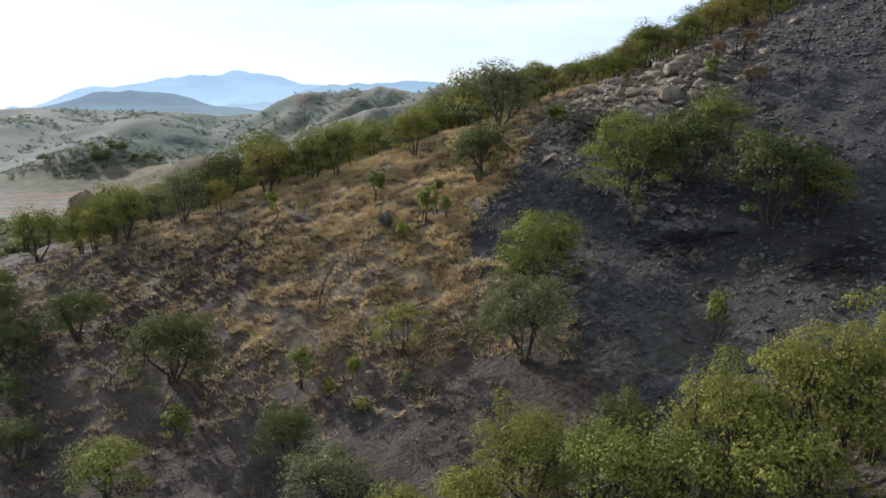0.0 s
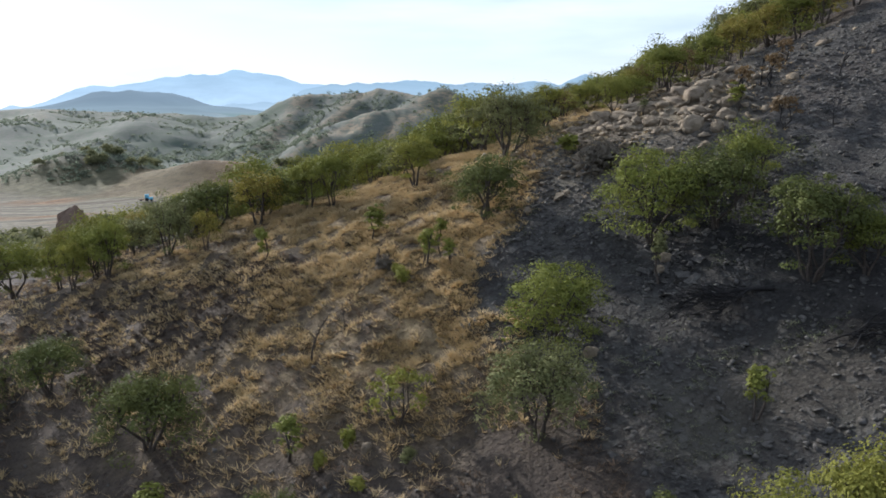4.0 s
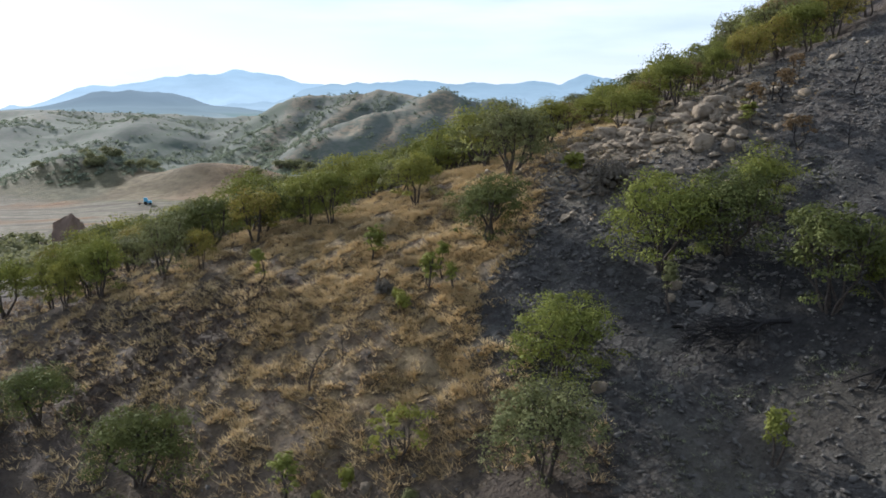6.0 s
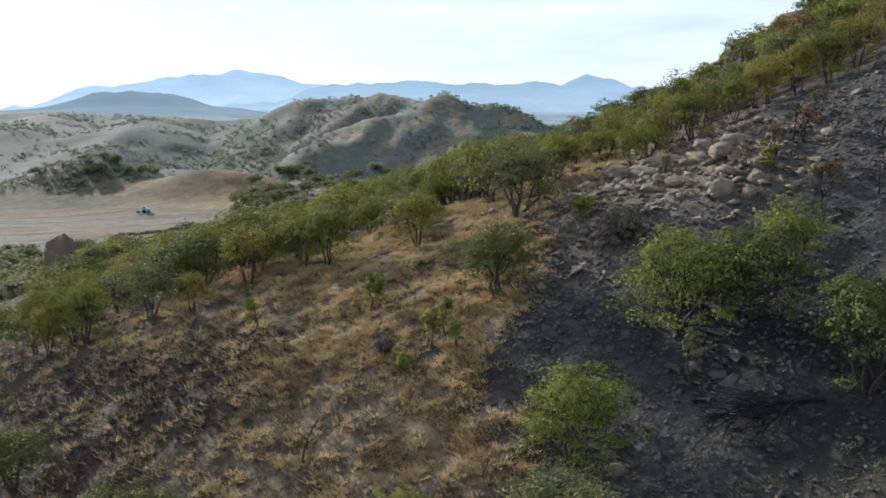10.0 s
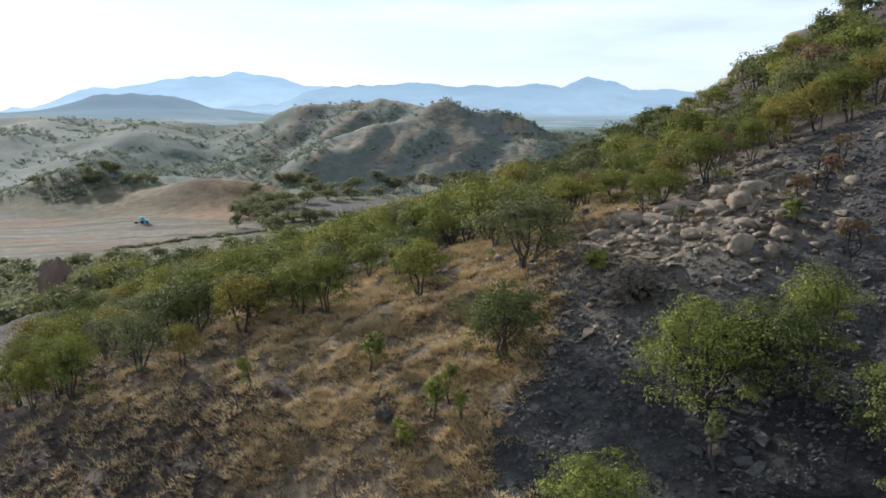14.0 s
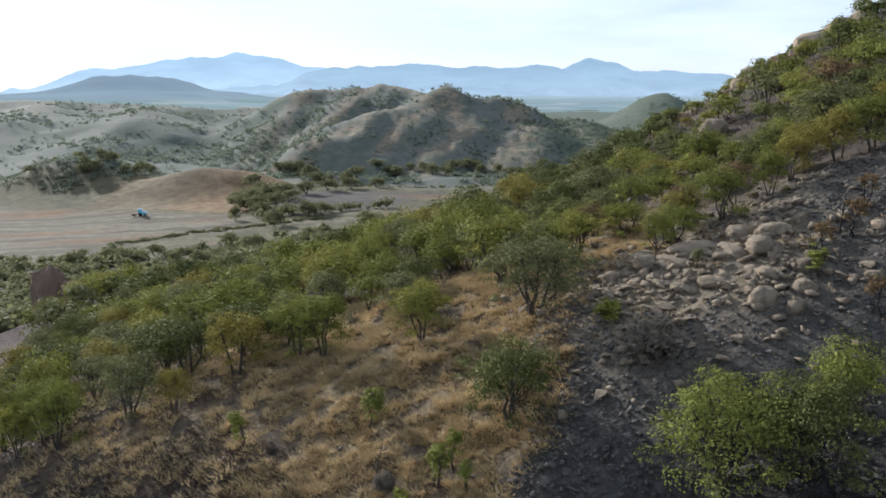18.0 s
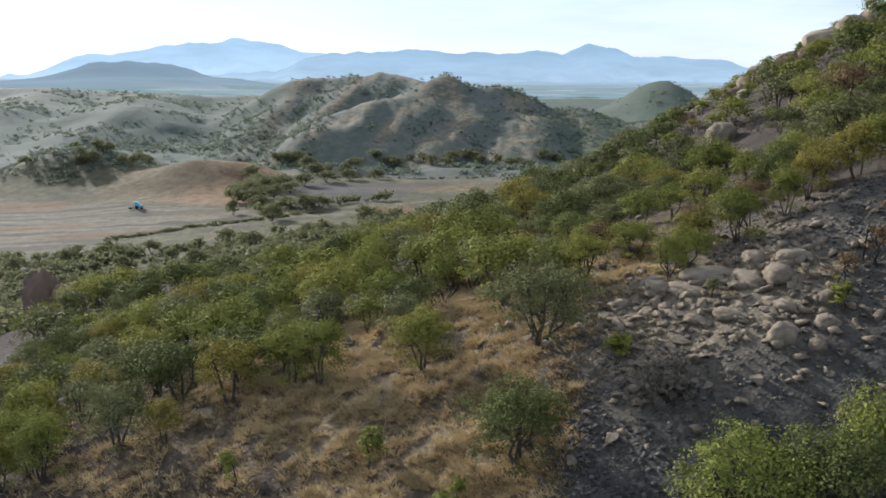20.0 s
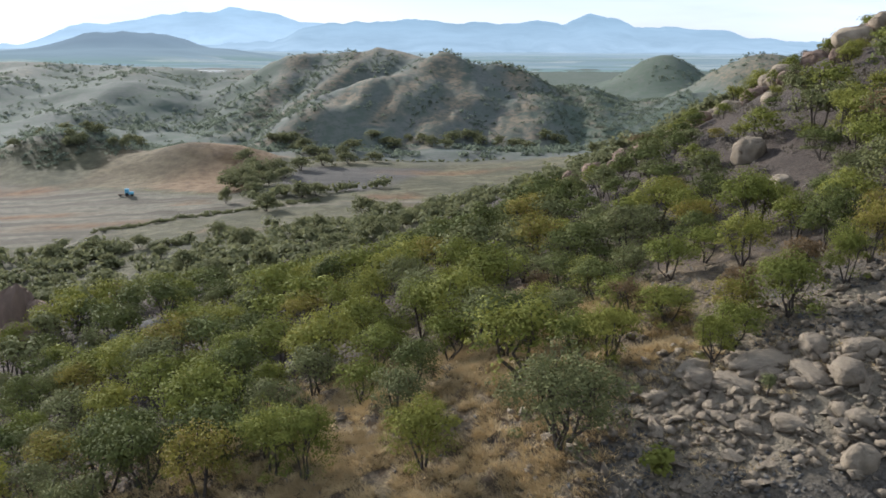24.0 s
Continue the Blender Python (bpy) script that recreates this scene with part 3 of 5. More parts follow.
    return tagged(ob, "dry hillside with burnt slope, golden grass and valley", "ground", kind="structure")


ground = build_ground()


# ---- distance ----
def build_range(name, label, dist, base, skyline, mat, depth, seed):
    """A far range: skyline gives (bearing across the view as a slope, height); spurs run down from it towards us."""
    u = np.array([p[0] for p in skyline])
    h = np.array([p[1] for p in skyline])
    n, k = 420, 14
    s = np.linspace(u[0], u[-1], n)
    top = np.interp(s, u, h) + 8 * fbm(s * 60, s * 0 + seed, 4, seed)
    top = np.maximum(top, base + 2)
    V = np.linspace(0, 1, k)[:, None]
    spur = 0.5 + 0.5 * fbm(s[None] * 22 + 0 * V, V * 1.5, 3, seed + 3)
    z = base + (top - base)[None] * (1 - V) ** (0.8 + 0.9 * spur)
    y = dist - depth * V * (0.5 + spur)
    x = s[None] * dist + 0 * V
    i = (np.arange(k - 1)[:, None] * n + np.arange(n - 1)).ravel()
    verts = np.stack([x.ravel(), y.ravel(), z.ravel()], 1)
    ob = part(name, mesh_from(name, verts, [np.stack([i, i + n, i + n + 1, i + 1], 1)], True), mat, None)
    return tagged(ob, label, "mountains", kind="structure")


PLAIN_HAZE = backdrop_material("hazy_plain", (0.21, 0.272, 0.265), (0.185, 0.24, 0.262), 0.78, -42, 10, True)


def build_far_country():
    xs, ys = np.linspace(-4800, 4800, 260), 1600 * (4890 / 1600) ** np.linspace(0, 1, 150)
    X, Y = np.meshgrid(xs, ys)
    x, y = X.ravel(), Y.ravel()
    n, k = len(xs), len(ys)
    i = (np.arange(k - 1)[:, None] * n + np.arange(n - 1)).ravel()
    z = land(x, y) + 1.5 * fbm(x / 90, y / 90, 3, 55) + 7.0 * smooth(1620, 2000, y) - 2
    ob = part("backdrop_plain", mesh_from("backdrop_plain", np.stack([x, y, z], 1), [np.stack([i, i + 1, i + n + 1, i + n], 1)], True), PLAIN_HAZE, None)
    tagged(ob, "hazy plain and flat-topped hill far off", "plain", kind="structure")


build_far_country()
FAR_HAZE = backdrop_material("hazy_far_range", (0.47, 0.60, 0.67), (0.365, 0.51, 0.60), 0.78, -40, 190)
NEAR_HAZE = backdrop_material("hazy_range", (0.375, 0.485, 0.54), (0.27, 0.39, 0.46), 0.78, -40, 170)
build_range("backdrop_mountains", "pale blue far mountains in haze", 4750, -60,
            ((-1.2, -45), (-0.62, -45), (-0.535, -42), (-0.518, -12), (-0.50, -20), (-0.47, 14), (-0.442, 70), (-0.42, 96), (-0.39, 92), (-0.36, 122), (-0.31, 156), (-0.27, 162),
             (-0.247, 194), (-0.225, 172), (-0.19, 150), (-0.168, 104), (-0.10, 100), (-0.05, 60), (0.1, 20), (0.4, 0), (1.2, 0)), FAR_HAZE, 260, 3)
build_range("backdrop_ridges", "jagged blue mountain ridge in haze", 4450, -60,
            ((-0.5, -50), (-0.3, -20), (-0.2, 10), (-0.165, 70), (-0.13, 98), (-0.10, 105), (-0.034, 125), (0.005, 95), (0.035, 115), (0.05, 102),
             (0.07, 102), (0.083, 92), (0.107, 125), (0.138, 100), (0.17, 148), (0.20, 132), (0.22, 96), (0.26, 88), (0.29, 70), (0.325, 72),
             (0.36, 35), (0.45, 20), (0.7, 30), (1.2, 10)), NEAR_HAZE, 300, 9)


# ---- plants: makers ----
def tube(points, radii, sides=6):
    """A tapered, bent limb."""
    pts = np.asarray(points, float)
    rings, faces = [], []
    for i, p in enumerate(pts):
        d = pts[min(i + 1, len(pts) - 1)] - pts[max(i - 1, 0)]
        d = d / (np.linalg.norm(d) + 1e-9)
        a = np.cross(d, (0.31, 0.91, 0.27))
        a /= np.linalg.norm(a) + 1e-9
        b = np.cross(d, a)
        ang = np.linspace(0, 2 * np.pi, sides, endpoint=False)[:, None]
        rings.append(p + radii[i] * (np.cos(ang) * a + np.sin(ang) * b))
    for i in range(len(pts) - 1):
        for s in range(sides):
            t = (s + 1) % sides
            faces.append((i * sides + s, i * sides + t, (i + 1) * sides + t, (i + 1) * sides + s))
    return np.concatenate(rings), np.array(faces)


def joined(pieces):
    verts, faces, n = [], [], 0
    for v, f in pieces:
        verts.append(v)
        faces.append(f + n)
        n += len(v)
    return np.concatenate(verts), faces


def leaves(rng, centres, spread, per, size, out_from, droop=0.15):
    """Leaf blades, four corners each, in loose clumps round the centres."""
    c = np.repeat(centres, per, 0)
    n = len(c)
    off = rng.normal(size=(n, 3)) * spread
    off[:, 2] *= 0.75
    p = c + off
    nor = rng.normal(size=(n, 3)) * 0.5 + off / spread * 0.55 + (p - out_from) * 0.22 + (0, 0, 0.5)
    nor /= np.linalg.norm(nor, axis=1)[:, None]
    a = np.cross(nor, rng.normal(size=(n, 3)))
    a /= np.linalg.norm(a, axis=1)[:, None] + 1e-9
    b = np.cross(nor, a)
    s = size * rng.uniform(0.55, 1.35, (n, 1))
    l, w = a * s, b * s * 0.62
    tip = nor * s * droop
    v = np.stack([p - l, p - w * 1.0 + tip, p + l, p + w + tip], 1).reshape(-1, 3)
    f = np.arange(n * 4).reshape(-1, 4)
    return v, f


def lobed_crown(rng, centres, radii, per, leaf, low=-0.2):
    """Leaves laid like shingles on rounded clumps, few of them underneath, so that each clump has a lit top and a dark foot."""
    n = len(centres) * per
    c, r = np.repeat(centres, per, 0), np.repeat(radii, per)[:, None]
    d = rng.normal(size=(n, 3))
    d /= np.linalg.norm(d, axis=1)[:, None]
    d[:, 2] = np.where(d[:, 2] < low, -d[:, 2] * rng.uniform(0, 1, n), d[:, 2])
    stray = np.where(rng.random((n, 1)) < 0.1, rng.uniform(1.05, 1.35, (n, 1)), rng.uniform(0.72, 1.06, (n, 1)))
    p = c + d * r * stray * (1, 1, 0.82)
    nor = d + rng.normal(size=(n, 3)) * 0.2 + (0, 0, 0.2)
    nor /= np.linalg.norm(nor, axis=1)[:, None]
    a = np.cross(nor, rng.normal(size=(n, 3)))
    a /= np.linalg.norm(a, axis=1)[:, None] + 1e-9
    b = np.cross(nor, a)
    s = leaf * rng.uniform(0.5, 1.4, (n, 1))
    l, w, tip = a * s, b * s * 0.6, nor * s * -0.25
    v = np.stack([p - l + tip, p - w, p + l + tip, p + w], 1).reshape(-1, 3)
    return v, np.arange(n * 4).reshape(-1, 4)


def tree_meshes(seed, h, w, stems, clumps, per, leaf, clear=0.10, gap=0.0, lobe=0.16):
    """Stems with their limbs, and the domed crown, of a small many-stemmed dry-forest tree."""
    rng = np.random.default_rng(seed)
    mid = h * (clear + (1 - clear) * 0.40)
    ctr = np.array([0, 0, mid])
    size = lobe * min(w, h)
    d = rng.normal(size=(clumps, 3))
    d /= np.linalg.norm(d, axis=1)[:, None]
    d[:, 2] = np.where(d[:, 2] < -0.55, -0.6 * d[:, 2], d[:, 2])
    d[:, :2] *= np.where(d[:, 2] < 0, 0.97 / np.sqrt(np.maximum(1 - d[:, 2] ** 2, 0.2)), 1.0)[:, None]
    ang = np.arctan2(d[:, 1], d[:, 0])
    bulge = 0.88 + 0.15 * np.sin(ang * 3 + seed) * np.cos(d[:, 2] * 4 + seed) + 0.09 * np.sin(ang * 5 + 2.3 * seed) + rng.normal(size=clumps) * 0.07
    r = (rng.uniform(0.22 + gap, 1, clumps) ** 0.42) * bulge
    tall = np.where(d[:, 2] > 0, h - mid - size * 0.55, (mid - h * clear) * 2.0)
    cen = ctr + d * np.stack([np.full(clumps, w / 2 - size * 0.55), np.full(clumps, w / 2 - size * 0.55), tall], 1) * r[:, None]
    big = size * rng.uniform(0.55, 1.45, clumps)
    cv, cf = lobed_crown(rng, cen, big, per, leaf)
    if gap < 0.25:
        core = ctr + (cen[::5] - ctr) * 0.6 + (0, 0, 0.02 * h)
        iv, jf = lobed_crown(rng, core, np.full(len(core), size * 1.1), 14, leaf * 2.0)
        cv, cf = np.concatenate([cv, iv]), np.concatenate([cf, jf + len(cv)])
    trunks = []
    for s in range(stems):
        a = 2 * np.pi * s / stems + rng.uniform(-0.5, 0.5)
        lean = rng.uniform(0.25, 0.55) * w / 2
        top = np.array([np.cos(a) * lean, np.sin(a) * lean, h * rng.uniform(0.58, 0.74)])
        foot = np.array([np.cos(a), np.sin(a), 0]) * 0.06 * stems ** 0.5 + (0, 0, -0.35)
        k1 = foot * 0.55 + top * 0.45 + rng.normal(size=3) * 0.05 * h * (1, 1, 0.3)
        k0 = foot * 0.82 + top * 0.18 + rng.normal(size=3) * 0.02 * h
        r0 = 0.025 * h * rng.uniform(0.8, 1.2) / stems ** 0.3
        pieces = [tube([foot, k0, k1, top], [r0 * 1.25, r0, r0 * 0.75, r0 * 0.4])]
        reach = np.linalg.norm(cen[:, :2] - top[:2], axis=1)
        for j in np.argsort(reach)[:max(5, min(24, clumps // (stems + 1))):2]:
            q = k1 + (top - k1) * rng.uniform(0.0, 0.95)
            bend = (q + cen[j]) / 2 + (0, 0, -0.04 * h) + rng.normal(size=3) * 0.03 * h
            pieces.append(tube([q, bend, cen[j]], [r0 * 0.5, r0 * 0.32, r0 * 0.12], 4))
        tv, tf = joined(pieces)
        trunks.append(mesh_from("trunk", tv, tf, True))
    return trunks, mesh_from("crown", cv, [cf])


TREES = {}


def tree_kind(key, leaf_mat, label, category="tree", bark=None, name="tree", **shape):
    TREES[key] = (*tree_meshes(**shape), leaf_mat, label, category, bark or BARK, name, shape["h"], shape["w"])


def plant(key, x, y, h=None, w=None, turn=None, lean=0.0, label="", group="", sink=0.0):
    """Sets one tree or shrub on the ground."""
    trunk, crown, leaf_mat, lab, cat, bark, name, h0, w0 = TREES[key]
    sc_z = (h or h0) / h0
    sc_w = (w or w0 * sc_z) / w0
    top = new(name)
    top.empty_display_size = 0.3
    turn = random.uniform(0, 360) if turn is None else turn
    top.matrix_basis = pose(x, y, gz(x, y) - sink, lean, lean * 0.6, turn) @ Matrix.Diagonal((sc_w, sc_w, sc_z, 1))
    tagged(top, label or lab, cat, group)
    for stem in trunk:
        part("trunk", stem, bark, top)
    part("crown", crown, leaf_mat, top)
    return top


for s in range(3):
    tree_kind(f"green{s}", LEAF_GREEN, "green leafy small tree with several dark stems", seed=10 + s, h=5.5, w=5.6, stems=3 + s % 2, clumps=58, per=112, leaf=0.078, clear=0.14, lobe=0.16)
    tree_kind(f"lit{s}", LEAF_LIT, "yellow-green leafy tree with dark slender stems", seed=20 + s, h=5.5, w=5.4, stems=3, clumps=58, per=112, leaf=0.078, clear=0.14, lobe=0.16)
    tree_kind(f"grey{s}", LEAF_GREY, "grey-green broad leafy tree", seed=30 + s, h=6.0, w=7.0, stems=4, clumps=84, per=86, leaf=0.078, clear=0.06, lobe=0.14)
    tree_kind(f"dark{s}", LEAF_DARK, "dark green dense leafy tree", seed=40 + s, h=5.5, w=6.0, stems=3, clumps=58, per=112, leaf=0.078, clear=0.14, lobe=0.16)
    tree_kind(f"dry{s}", LEAF_DRY, "olive tree with drying yellowed leaves", seed=50 + s, h=5.0, w=5.0, stems=3, clumps=50, per=70, leaf=0.084, clear=0.18, gap=0.08, lobe=0.15)
    tree_kind(f"russet{s}", LEAF_RUSSET, "russet half-dry small tree", seed=60 + s, h=4.5, w=4.2, stems=3, clumps=38, per=36, leaf=0.085, clear=0.25, gap=0.2)
    tree_kind(f"thin{s}", LEAF_GREEN, "slender young tree with sparse green leaves", "sapling", name="sapling", seed=70 + s, h=3.2, w=1.5, stems=1 + s % 2, clumps=20, per=34, leaf=0.085, clear=0.2, gap=0.1, lobe=0.2)
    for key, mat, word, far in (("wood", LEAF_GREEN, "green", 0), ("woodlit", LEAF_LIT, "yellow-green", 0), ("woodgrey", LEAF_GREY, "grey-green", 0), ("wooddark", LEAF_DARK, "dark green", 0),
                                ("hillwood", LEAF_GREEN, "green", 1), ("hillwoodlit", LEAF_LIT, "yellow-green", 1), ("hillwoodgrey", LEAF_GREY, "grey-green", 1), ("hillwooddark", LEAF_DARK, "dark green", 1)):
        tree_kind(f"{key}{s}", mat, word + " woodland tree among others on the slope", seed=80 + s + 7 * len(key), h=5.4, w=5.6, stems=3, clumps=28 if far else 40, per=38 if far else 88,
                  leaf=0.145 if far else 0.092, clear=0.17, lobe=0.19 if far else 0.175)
for s in range(3):
    tree_kind(f"farwood{s}", LEAF_FAR, "dark bushy tree in the valley", seed=140 + s, h=6.0, w=8.0, stems=3, clumps=40, per=30, leaf=0.25, clear=0.06, lobe=0.19)
tree_kind("big0", LEAF_GREEN, "large broad green tree", seed=130, h=7.0, w=8.6, stems=5, clumps=150, per=84, leaf=0.08, clear=0.05, lobe=0.115)
tree_kind("big1", LEAF_DARK, "large dark green spreading tree", seed=131, h=6.2, w=7.4, stems=4, clumps=120, per=84, leaf=0.08, clear=0.05, lobe=0.12)
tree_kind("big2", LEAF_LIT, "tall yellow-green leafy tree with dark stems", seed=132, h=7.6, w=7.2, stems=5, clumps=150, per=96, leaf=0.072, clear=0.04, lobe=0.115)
tree_kind("big3", LEAF_GREY, "grey-green tree with a fan of dark stems", seed=133, h=6.8, w=8.0, stems=7, clumps=120, per=84, leaf=0.082, clear=0.14, lobe=0.11)
tree_kind("big4", LEAF_DARK, "dark green tree with a fan of dark stems", seed=134, h=6.8, w=8.0, stems=7, clumps=110, per=84, leaf=0.082, clear=0.16, lobe=0.10)
tree_kind("sparse", LEAF_LIT, "sparse light green tree on the dry slope", seed=120, h=3.9, w=4.1, stems=3, clumps=34, per=30, leaf=0.10, clear=0.25, gap=0.3, lobe=0.11)
tree_kind("column", LEAF_GREY, "narrow columnar young tree on scorched ground", "sapling", name="sapling", seed=121, h=3.4, w=1.0, stems=1, clumps=16, per=44, leaf=0.08, clear=0.32, lobe=0.36)
tree_kind("scrubby", LEAF_TWIG, "grey leafless-looking twiggy shrub", "shrub", name="shrub", seed=122, h=2.3, w=3.5, stems=6, clumps=80, per=70, leaf=0.092, clear=0.0, lobe=0.2)
tree_kind("sprig", LEAF_LIT, "small bright green bush in dry grass", "shrub", name="shrub", seed=123, h=1.5, w=1.3, stems=2, clumps=12, per=24, leaf=0.11, clear=0.1, lobe=0.25)
tree_kind("singed", LEAF_RUSSET, "scorched sapling with few brown leaves", "sapling", CHAR, name="sapling", seed=124, h=3.0, w=2.4, stems=2, clumps=20, per=20, leaf=0.11, clear=0.3, gap=0.3)

# ---- trees of the near slopes ----
plant("lit0", -2.8, 80.0, 5.4, 5.3, 20, label="lone yellow-green tree on the grassy spur crest")
plant("big0", 13.7, 60.0, 7.0, 8.6, 40, label="large broad olive-green tree on burnt slope")
plant("big1", 17.6, 59.0, 6.0, 7.2, 130, label="dark green spreading tree on burnt slope")
plant("green2", 20.3, 61.0, 5.6, 5.0, 200)
plant("big4", 20.9, 52.0, 6.8, 8.0, 70, label="grey-green many-stemmed tree on burnt slope")
plant("green1", 23.6, 51.2, 4.6, 4.5, 10)
plant("big1", -18.6, 54.0, 5.8, 8.0, 15, 6, label="leaning dark green tree low on the slope")
plant("dark2", -8.8, 43.6, 4.6, 4.2, 90)
plant("sparse", -2.8, 51.1, 3.9, 4.1, 45)
plant("big3", 4.8, 47.2, 5.6, 7.4, 160, label="spreading green tree at the edge of the burn")
plant("big0", 6.4, 53.8, 6.0, 7.4, 75, label="dense bright green round tree by the burn")
plant("big1", 3.2, 68.2, 5.6, 7.4, 100, label="dense dark green tree at the edge of the burn")
plant("big3", 5.4, 77.4, 6.6, 8.8, 30, label="big grey-green tree on the spur")
plant("lit2", 9.4, 84.4, 4.8, 4.9, 10, label="bright yellow-green round tree on the spur")
plant("green0", 20.8, 84.3, 5.0, 6.0, 250)
plant("green1", 15.1, 81.3, 3.8, 3.1, 35)
plant("dark0", 27.4, 94.0, 5.4, 5.4)
plant("scrubby", 11.9, 69.2, 2.4, 3.7)
plant("sprig", 10.0, 73.3, 1.9, 2.0)
for key, x, y, h, w in (
        ("dry0", -17.7, 82.8, 5.2, 5.4), ("green0", -10.7, 82.3, 5.2, 5.0), ("green2", -13.0, 83.4, 4.8, 5.0), ("grey1", -25.5, 80.3, 5.4, 6.0),
        ("dry2", -21.7, 79.4, 3.6, 2.8), ("green1", -30.0, 77.8, 5.2, 4.4), ("green0", -32.5, 80.4, 5.4, 4.6), ("green2", -36.3, 81.5, 5.2, 4.6),
        ("lit0", -34.0, 79.0, 4.6, 3.6), ("green1", -41.0, 82.0, 5.6, 6.2), ("dark2", -28.4, 62.0, 5.0, 6.2), ("dark0", -33.0, 60.0, 4.6, 5.4),
        ("dark1", -27.1, 49.0, 3.6, 4.4)):
    plant(key, x, y, h * (1.14 if y > 76 else 1.0), w * (1.08 if y > 76 else 1.0))
for key, x, y, h, w in (
        ("lit1", -19.4, 44.4, 4.0, 5.6), ("dark0", -36.0, 64.0, 5.0, 5.6), ("dark2", -31.0, 54.0, 4.6, 5.4), ("dark1", -40.0, 58.0, 5.0, 6.4), ("dark2", -38.5, 68.0, 5.0, 6.0), ("dark0", -44.0, 74.0, 5.4, 6.4),
        ("green0", 9.6, 30.2, 5.0, 4.8), ("lit0", 12.9, 28.6, 5.4, 5.2), ("green1", 6.6, 33.2, 4.6, 4.2),
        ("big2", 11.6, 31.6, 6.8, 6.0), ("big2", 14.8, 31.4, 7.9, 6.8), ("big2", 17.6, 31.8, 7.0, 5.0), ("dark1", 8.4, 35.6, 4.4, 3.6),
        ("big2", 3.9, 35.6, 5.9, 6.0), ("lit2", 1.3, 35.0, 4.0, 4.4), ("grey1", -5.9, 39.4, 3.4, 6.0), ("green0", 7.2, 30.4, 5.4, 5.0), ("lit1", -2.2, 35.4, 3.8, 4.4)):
    plant(key, x, y, h * (1.14 if y > 76 else 1.0), w * (1.08 if y > 76 else 1.0))
for key, x, y, h, w in (
        ("column", 13.2, 56.2, 3.5, 1.05), ("thin1", 15.3, 44.4, 3.4, 1.5), ("thin0", -9.3, 51.1, 2.8, 2.0), ("thin2", -16.4, 48.1, 3.4, 1.9),
        ("column", -2.1, 47.9, 1.7, 0.9), ("sprig", -4.9, 47.3, 1.0, 1.2), ("thin0", -15.0, 71.8, 3.0, 1.5), ("thin2", -5.7, 71.4, 3.3, 2.2),
        ("thin1", -1.4, 64.7, 3.3, 1.8), ("thin0", -0.4, 65.2, 3.0, 1.3), ("thin1", 0.2, 63.6, 2.3, 1.1), ("sprig", -3.2, 63.0, 1.7, 1.2),
        ("singed", 23.6, 73.0, 2.9, 2.2), ("singed", 24.9, 67.0, 2.6, 2.5), ("singed", 27.0, 75.8, 3.0, 2.7), ("thin2", 22.9, 71.5, 2.4, 1.8),
        ("sprig", -3.6, 63.8, 1.4, 1.1), ("singed", 29.2, 78.5, 2.4, 1.8), ("sprig", -7.2, 49.4, 1.6, 1.0), ("sprig", -5.6, 50.2, 1.7, 1.1),
        ("scrubby", -4.6, 65.4, 1.3, 1.7), ("column", 16.8, 76.6, 1.4, 0.9)):
    plant(key, x, y, h, w)

# the line of trees along the crest above the burn
for key, x, y, h, w in (
        ("green1", 16.9, 82.8, 4.9, 3.8), ("dry1", 17.8, 86.0, 5.2, 4.4), ("russet0", 18.9, 87.6, 5.0, 3.6), ("green2", 25.3, 86.4, 4.6, 3.4),
        ("dry0", 27.6, 88.0, 4.6, 3.8), ("dry2", 29.6, 89.6, 5.0, 4.6), ("dry1", 32.4, 90.4, 5.2, 4.6), ("green0", 34.6, 89.4, 5.6, 6.0),
        ("dry0", 38.0, 91.0, 5.4, 5.6), ("russet1", 23.4, 88.6, 4.6, 3.8), ("dry2", 41.6, 92.2, 5.2, 5.6), ("green2", 45.4, 93.6, 5.4, 6.0),
        ("lit1", 14.0, 88.4, 5.2, 4.8), ("russet2", 12.2, 91.6, 4.4, 4.0), ("green1", 49.0, 95.0, 5.4, 6.0)):
    plant(key, x, y, h * (0.72 if x < 20 else 1.0), w, group="trees along the crest")

# ---- the wood behind the spur and on the upper slope ----
wood_rng = random.Random(5)
WOOD_SPOTS = []
OPEN = ((-3, 80, 6.5), (-15, 112, 4.0), (36, 135, 4.5), (34, 128.5, 5), (33.5, 124, 4.5), (36.5, 131, 4.5), (30.5, 118, 4), (31, 112, 3.5), (35, 123, 3), (63, 167, 7), (-66, 154, 6), (-26, 187, 6), (6, 200, 5), (-41, 139, 4.5),
        (-46, 134, 4), (33, 117, 3.5), (-58, 172, 4), (30, 190, 6), (16, 92, 4), (-10, 88, 4), (44, 160, 3.5), (14, 98, 3))


def wood_ok(x, y, gap):
    if any(math.hypot(x - a, y - b) < r for a, b, r in OPEN):
        return False
    if y < 84.5 + 0.12 * max(x, 0) + (3 if x > 8 else 0) or (x > 8 and y < 93 + 0.1 * x):
        return False
    if -8 < ((x - 44) * 15 + (y - 180) * 24) / 28.3 < 4 and 18 < x < 74:
        return False
    return all((x - a) ** 2 + (y - b) ** 2 > gap * gap for a, b in WOOD_SPOTS)


